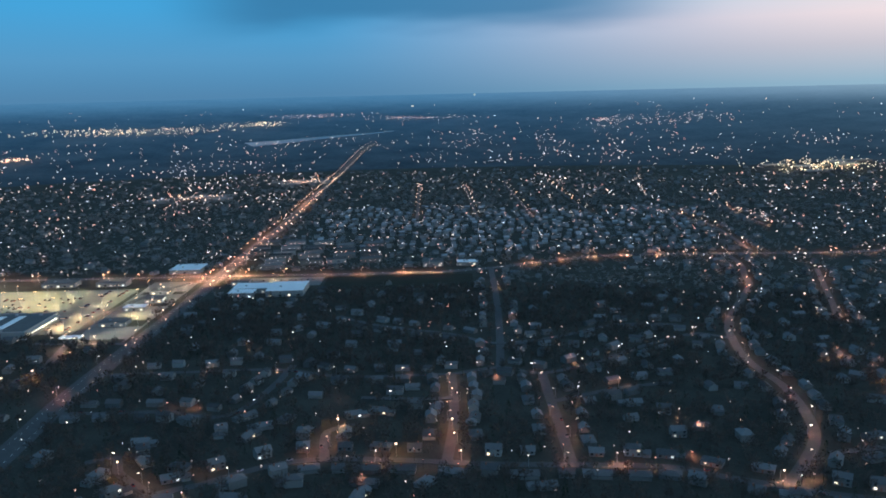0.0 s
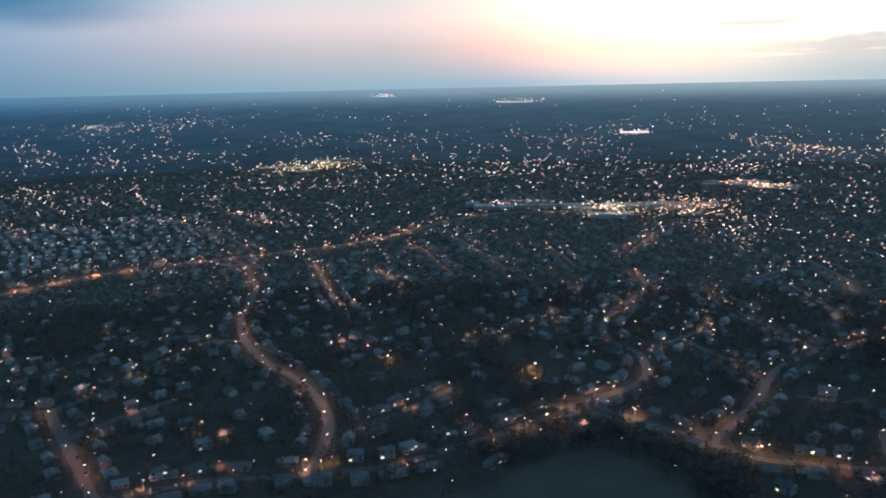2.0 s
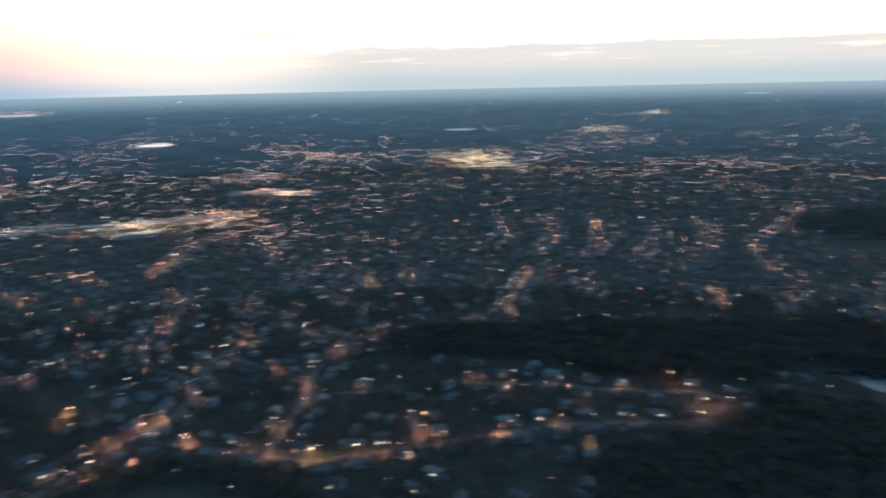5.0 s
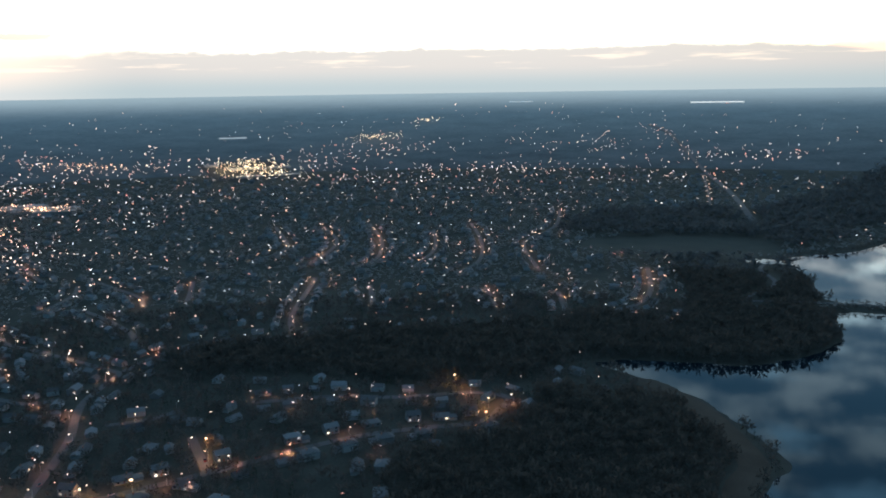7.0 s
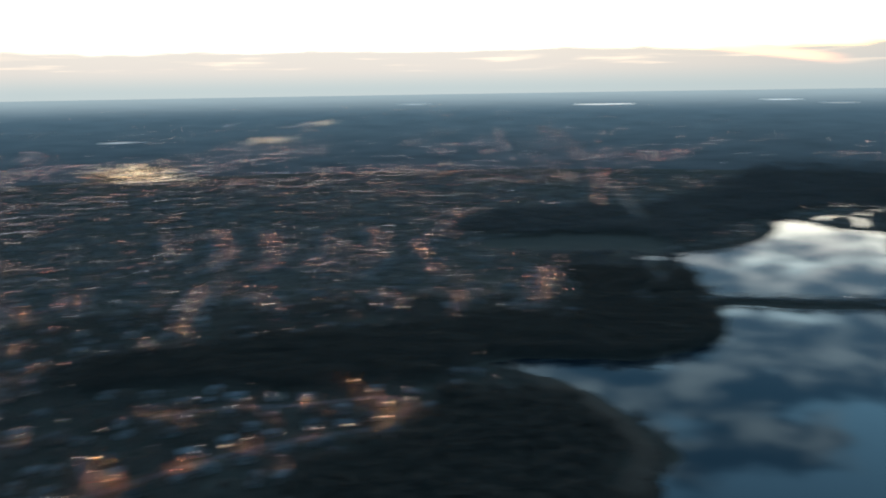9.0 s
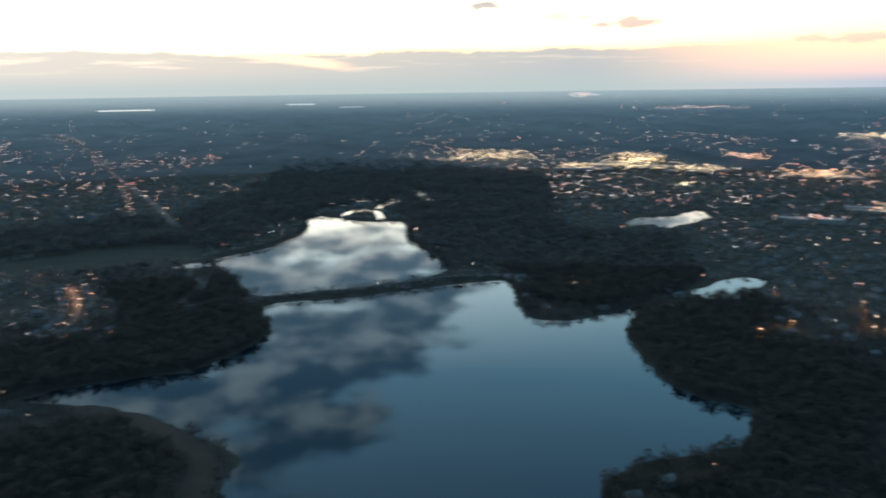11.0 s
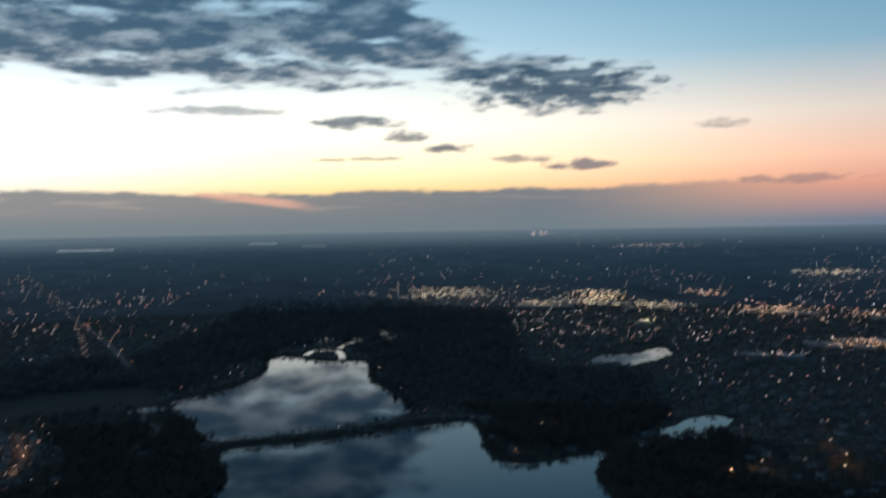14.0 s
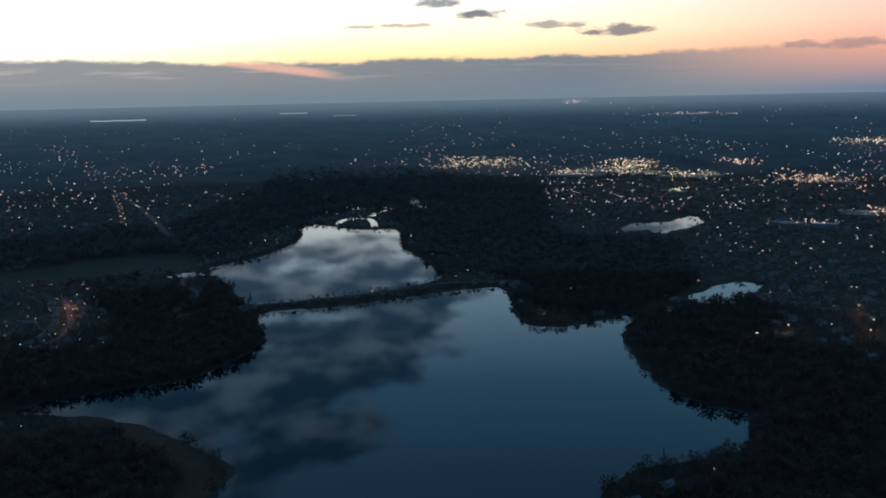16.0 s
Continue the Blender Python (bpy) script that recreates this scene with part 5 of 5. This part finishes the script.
def crown_quads(g, base, height, radius, count, long, wide, pointed=False, flat=False):
    """Tufts of twigs: count thin quads in the crown of each tree. base (n, 3)."""
    n = len(base)
    d = g.normal(size=(n, count, 3))
    d /= np.linalg.norm(d, axis=2, keepdims=True)
    k = g.random((n, count, 1)) ** 0.45
    if pointed:
        u = g.random((n, count)) ** 0.7
        a = g.random((n, count)) * 6.283
        w = radius[:, None] * u * (0.5 + 0.5 * g.random((n, count)))
        c = np.stack([np.cos(a) * w, np.sin(a) * w, height[:, None] * (1.0 - 0.92 * u)], 2) + base[:, None, :]
        out = np.stack([np.cos(a), np.sin(a), np.full_like(a, -0.35)], 2)
    else:
        c = d * k * np.stack([radius, radius, height * 0.36], 1)[:, None, :]
        c[..., 2] += (height * 0.62)[:, None]
        c = c + base[:, None, :]
        out = d + np.array([0, 0, 0.5]) + g.normal(size=d.shape) * 0.35
    if flat:
        out = out * np.array([1, 1, 0.25])
    out /= np.linalg.norm(out, axis=2, keepdims=True)
    across = np.cross(out, g.normal(size=out.shape) * (np.array([0.25, 0.25, 1]) if flat else 1.0))
    across /= np.linalg.norm(across, axis=2, keepdims=True) + 1e-9
    s = (radius / 4.5)[:, None, None] * g.uniform(0.6, 1.3, (n, count, 1))
    p, q = out * long * s, across * wide * s
    return np.stack([c - p - q * 0.8, c + p - q * 0.7, c + p + q * 0.7, c - p + q * 0.8], 2).reshape(-1, 4, 3)


def trunk_quads(base, height, width):
    n = len(base)
    foot = np.array([(-1, -0.6), (1, -0.6), (0, 1.1)])
    lo = np.concatenate([base[:, None, :2] + foot[None] * width[:, None, None], np.broadcast_to(base[:, None, 2:], (n, 3, 1))], 2)
    hi = np.concatenate([base[:, None, :2] + foot[None] * width[:, None, None] * 0.4, (base[:, 2] + height * 0.7)[:, None, None] * np.ones((n, 3, 1))], 2)
    v = np.concatenate([lo, hi], 1).reshape(-1, 3)
    f = (np.arange(n)[:, None, None] * 6 + np.array([(0, 1, 4, 3), (1, 2, 5, 4), (2, 0, 3, 5)])[None]).reshape(-1, 4)
    return v, f, bark


def on_land(p):
    return np.c_[p, rise(np.hypot(*p.T))]


def wood(name, g, pts, tall, count, long, wide, label, evergreen=False, trunks=True, broad=1.0):
    if not len(pts):
        return
    base = on_land(pts)
    h = g.uniform(*tall, len(pts))
    r = h * (g.uniform(0.2, 0.27, len(pts)) if evergreen else g.uniform(0.32, 0.45, len(pts))) * broad
    quads = crown_quads(g, base, h, r, count, long, wide, evergreen, not trunks)
    me = fast_quads(name, quads, needles if evergreen else (hazed_twigs if "suburb" in name else hazed_wood_twigs if not trunks else twigs if "yard" in name else lake_twigs), trunk_quads(base, h, 0.02 * h) if trunks else None)
    tagged(new(name, me), label, "trees", "", "stuff")


def tree_prototype(seed, height, evergreen, label):
    g = np.random.default_rng(seed)
    ob = new("tree")
    tagged(ob, label, "tree", "yard trees", "")
    bm = bmesh.new()
    tube(bm, (0, 0, 0), (0.1, 0.05, height * (0.9 if evergreen else 0.45)), 0.03 * height, 0.012 * height)
    if not evergreen:
        for k in range(7):
            a = k * 2.4 + g.uniform(-0.4, 0.4)
            z0 = height * g.uniform(0.25, 0.45)
            e = Vector((math.cos(a) * height * 0.26, math.sin(a) * height * 0.26, z0 + height * g.uniform(0.22, 0.4)))
            tube(bm, (0, 0, z0), e, 0.014 * height, 0.004 * height, 5)
    part("trunk", bm, bark, ob)
    base = np.zeros((1, 3))
    radius = np.array([height * (0.22 if evergreen else 0.38)])
    q = crown_quads(g, base, np.array([height]), radius, 460, 0.5 if evergreen else 0.5, 0.26 if evergreen else 0.17, evergreen)
    crown = new("crown", fast_quads("crown", q, needles if evergreen else twigs))
    crown.parent = ob
    return ob


TREES = [tree_prototype(1, 11, False, "bare broadleaf tree with a rounded crown"), tree_prototype(2, 14, False, "tall bare broadleaf tree in winter"),
         tree_prototype(3, 9, False, "small bare yard tree"), tree_prototype(4, 13, False, "spreading leafless tree beside a house"),
         tree_prototype(5, 11, True, "dark pointed evergreen tree"), tree_prototype(6, 12, False, "bare tree with dense brown twigs")]


def build_trees():
    g = np.random.default_rng(77)
    homes = HOMES[:, :2]

    def off_homes(p, gap):
        ok = np.ones(len(p), bool)
        for i in range(0, len(p), 3000):
            q = p[i:i + 3000]
            ok[i:i + 3000] = (np.hypot(q[:, None, 0] - homes[None, :, 0], q[:, None, 1] - homes[None, :, 1])).min(1) > gap
        return ok
    yard = sector(g, 8.6, 330, 1080)
    clump = np.array([noise.noise(Vector((x * 0.013, y * 0.013, 1.0))) for x, y in yard])
    yard = yard[g.random(len(yard)) < np.clip(0.80 + clump * 0.7, 0.2, 1.0)]
    yard = yard[dry(yard, 2.5) & ~in_any(yard, OPEN) & ~in_any(yard, WOODS)]
    yard = yard[clear_of_roads(yard, 3.2)]
    yard = yard[off_homes(yard, 7.5)]
    lit = SPOTS[np.hypot(SPOTS[:, 0], SPOTS[:, 1]) < 1300, :2]
    lit = np.concatenate([lit - k * lit / np.hypot(*lit.T)[:, None] for k in (0, 9)])
    yard = yard[np.concatenate([np.hypot(q[:, None, 0] - lit[None, :, 0], q[:, None, 1] - lit[None, :, 1]).min(1) > 3.6 for q in np.array_split(yard, 8)])]
    r = np.hypot(*yard.T)
    yard = yard[np.argsort(r)]
    near, rest = yard[:280], yard[280:]
    for n, (x, y) in enumerate(near):
        m = pose(x, y, 0, 0, 0, g.uniform(0, 360)) @ Matrix.Diagonal((1, 1, g.uniform(0.85, 1.2), 1))
        if n < len(TREES):
            TREES[n].matrix_basis = m
        else:
            copy_thing(TREES[int(g.integers(0, len(TREES)))], m)
    ever = g.random(len(rest)) < 0.13
    r = np.hypot(*rest.T)
    wood("yard_trees", g, rest[~ever & (r < 720)], (7, 13), 62, 0.80, 0.40, "bare winter trees between suburban houses")
    wood("yard_trees_beyond", g, rest[~ever & (r >= 720)], (7, 13), 32, 1.15, 0.60, "bare winter trees between farther houses")
    wood("evergreens", g, rest[ever], (8, 14), 40, 0.9, 0.5, "dark evergreens scattered through the suburb", True)

    deep = sector(g, 7.6, 330, 3080)
    r = np.hypot(*deep.T)
    deep = deep[(r < 1250) | (g.random(len(deep)) < 0.32 * np.clip((3120 - r) / 600, 0, 1))]
    deep = deep[in_any(deep, WOODS)]
    deep = deep[dry(deep, 2.0) & ~in_any(deep, OPEN)]
    deep = deep[clear_of_roads(deep, 6.0)]
    r = np.hypot(*deep.T)
    wood("lakeside_woods", g, deep[r < 800], (9, 16), 56, 0.95, 0.45, "dense bare woods round the lake")
    wood("farther_woods", g, deep[(r >= 800) & (r < 1250)], (9, 16), 30, 1.3, 0.62, "dense dark woods beyond the lake")
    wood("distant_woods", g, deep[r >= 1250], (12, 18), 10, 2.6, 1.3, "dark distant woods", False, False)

    shore = []
    for ring in WATERS[:2]:
        d = np.roll(ring, -1, 0) - np.roll(ring, 1, 0)
        nrm = np.stack([d[:, 1], -d[:, 0]], 1) / np.maximum(np.hypot(*d.T), 1e-6)[:, None]
        turn = np.sign(sum(a[0] * b[1] - b[0] * a[1] for a, b in zip(ring, np.roll(ring, -1, 0))))
        for off in (3.0, 6.5, 11.0):
            shore.append(ring + nrm * turn * off + g.normal(0, 1.5, ring.shape))
    shore = np.concatenate(shore)
    shore = shore[dry(shore, 0) & ~in_any(shore, OPEN) & ~inside(shore, outline(spline([(790, -5), (763, -40), (710, -73), (650, -94), (606, -100), (540, -85)], 8), 34.0))]
    shore = shore[clear_of_roads(shore, 1.0) & (np.hypot(*shore.T) > 330)]
    shore = shore[g.random(len(shore)) < 0.8]
    wood("shoreline_trees", g, shore, (4, 9.5), 38, 0.8, 0.42, "trees and brush leaning over the shore")
    a, b = ribbon(DAM, 17)
    hedge = np.concatenate([a, b])
    hedge = hedge[g.random(len(hedge)) < 0.7] + g.normal(0, 0.8, (1, 2))
    wood("causeway_brush", g, hedge, (4, 8), 26, 0.7, 0.3, "low brush and small trees along the causeway")

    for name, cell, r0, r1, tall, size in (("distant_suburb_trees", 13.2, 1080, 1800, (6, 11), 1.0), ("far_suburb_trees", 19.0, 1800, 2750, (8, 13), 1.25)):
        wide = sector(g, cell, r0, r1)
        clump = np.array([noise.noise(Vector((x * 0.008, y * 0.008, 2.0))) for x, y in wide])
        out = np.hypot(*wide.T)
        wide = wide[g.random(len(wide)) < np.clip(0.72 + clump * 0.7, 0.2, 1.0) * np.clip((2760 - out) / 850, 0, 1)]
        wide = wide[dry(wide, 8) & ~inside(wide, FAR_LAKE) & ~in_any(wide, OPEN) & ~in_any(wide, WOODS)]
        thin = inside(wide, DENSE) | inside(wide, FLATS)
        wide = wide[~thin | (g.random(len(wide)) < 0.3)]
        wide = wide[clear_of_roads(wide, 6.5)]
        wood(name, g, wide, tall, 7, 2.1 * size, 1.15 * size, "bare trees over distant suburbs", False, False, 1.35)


build_trees()


# ------------------------------------------------------------ bright yard lamps
FLOOD = bpy.data.lights.new("yard_light", "POINT")
FLOOD.energy, FLOOD.color, FLOOD.shadow_soft_size = 5000.0, (1.0, 0.42, 0.12), 0.5
YARD = new("yard_lamp")
tagged(YARD, "bright sodium yard lamp on a pole", "street lamp", "yard lamps", "")
part("pole", tube(bmesh.new(), (0, 0, 0), (0, 0, 9), 0.14, 0.1), metal, YARD)
part("lantern", box(bmesh.new(), -0.7, -0.7, 8.7, 0.7, 0.7, 9.5, 0.2), amber_far, YARD, "glowing orange lantern")
for n, (x, y) in enumerate([(464, 577), (477, 348), (396, 478), (369, 676), (496, 322), (656, 107), (687, 110), (741, 149), (569, 305), (-82, 615), (4, 610), (-36, 566),
                            (-223, 546), (-376, 751), (-394, 731), (938, -628), (663, -673), (612, -782), (669, -725), (639, -821), (690, -862), (1163, -40), (-364, 1091), (-355, 1020)]):
    if n:
        copy_thing(YARD, pose(x, y, 0))
    else:
        YARD.matrix_basis = pose(x, y, 0)
    bulb = new("yard_light", FLOOD)
    bulb.location = (x, y, 8.4)
lone = [(2835, 233, 14), (1755, -1527, 8), (-139, 4478, 6), (192, 4776, 6), (3378, 3168, 6), (3886, -2694, 6), (3734, -2802, 6), (3850, -2660, 6)]
lanterns("lone_bright_lamps", lone, gold_far, "single bright lamps far across dark land", 1.6)

CROSS_LIGHT = WIDE_LIGHT.copy()
CROSS_LIGHT.energy = 95000.0
for x, y in [(-316, 1190), (-330, 1165), (-300, 1215), (-345, 1190), (-285, 1188), (-316, 1150), (-316, 1235)]:
    bulb = new("road_light", CROSS_LIGHT)
    bulb.matrix_basis = pose(x, y, 11.0)


def glasshouse(x, y, length, rows):
    """Glowing glasshouse-shaped bars in place of far water reflecting the sky, broadside to the town."""
    ob = new("glasshouse")
    tagged(ob, "long pale glowing bar standing in for distant water reflecting the sky", "glasshouse", "far glasshouses", "")
    z = float(rise(math.hypot(x, y)))
    ob.matrix_basis = pose(x, y, z, 0, 0, -math.degrees(math.atan2(x, y)))
    for k in range(rows):
        bm = gable_walls(bmesh.new(), length, 9, 5.0, 2.0)
        bmesh.ops.translate(bm, verts=bm.verts, vec=(0, k * 10, float(rise(math.hypot(x, y) + k * 10)) - z))
        part("bay", bm, pale_glow, ob)
    return ob


# emission replaces the sky's reflection on far strips of water; no lit glasshouses there
pale_glow = glowing("far_water_glow", [(0.0, (0.75, 0.9, 0.95)), (1.0, (0.95, 0.95, 0.9))], 0.9)
for x, y, length, rows in ((4462, -446, 250, 1), (4387, -1291, 140, 1), (4202, -1500, 120, 1), (4535, 524, 120, 1), (2666, 3476, 170, 2), (2240, 4075, 130, 1), (2453, 2441, 110, 2), (3300, 1560, 110, 1)):
    glasshouse(x, y, length, rows)
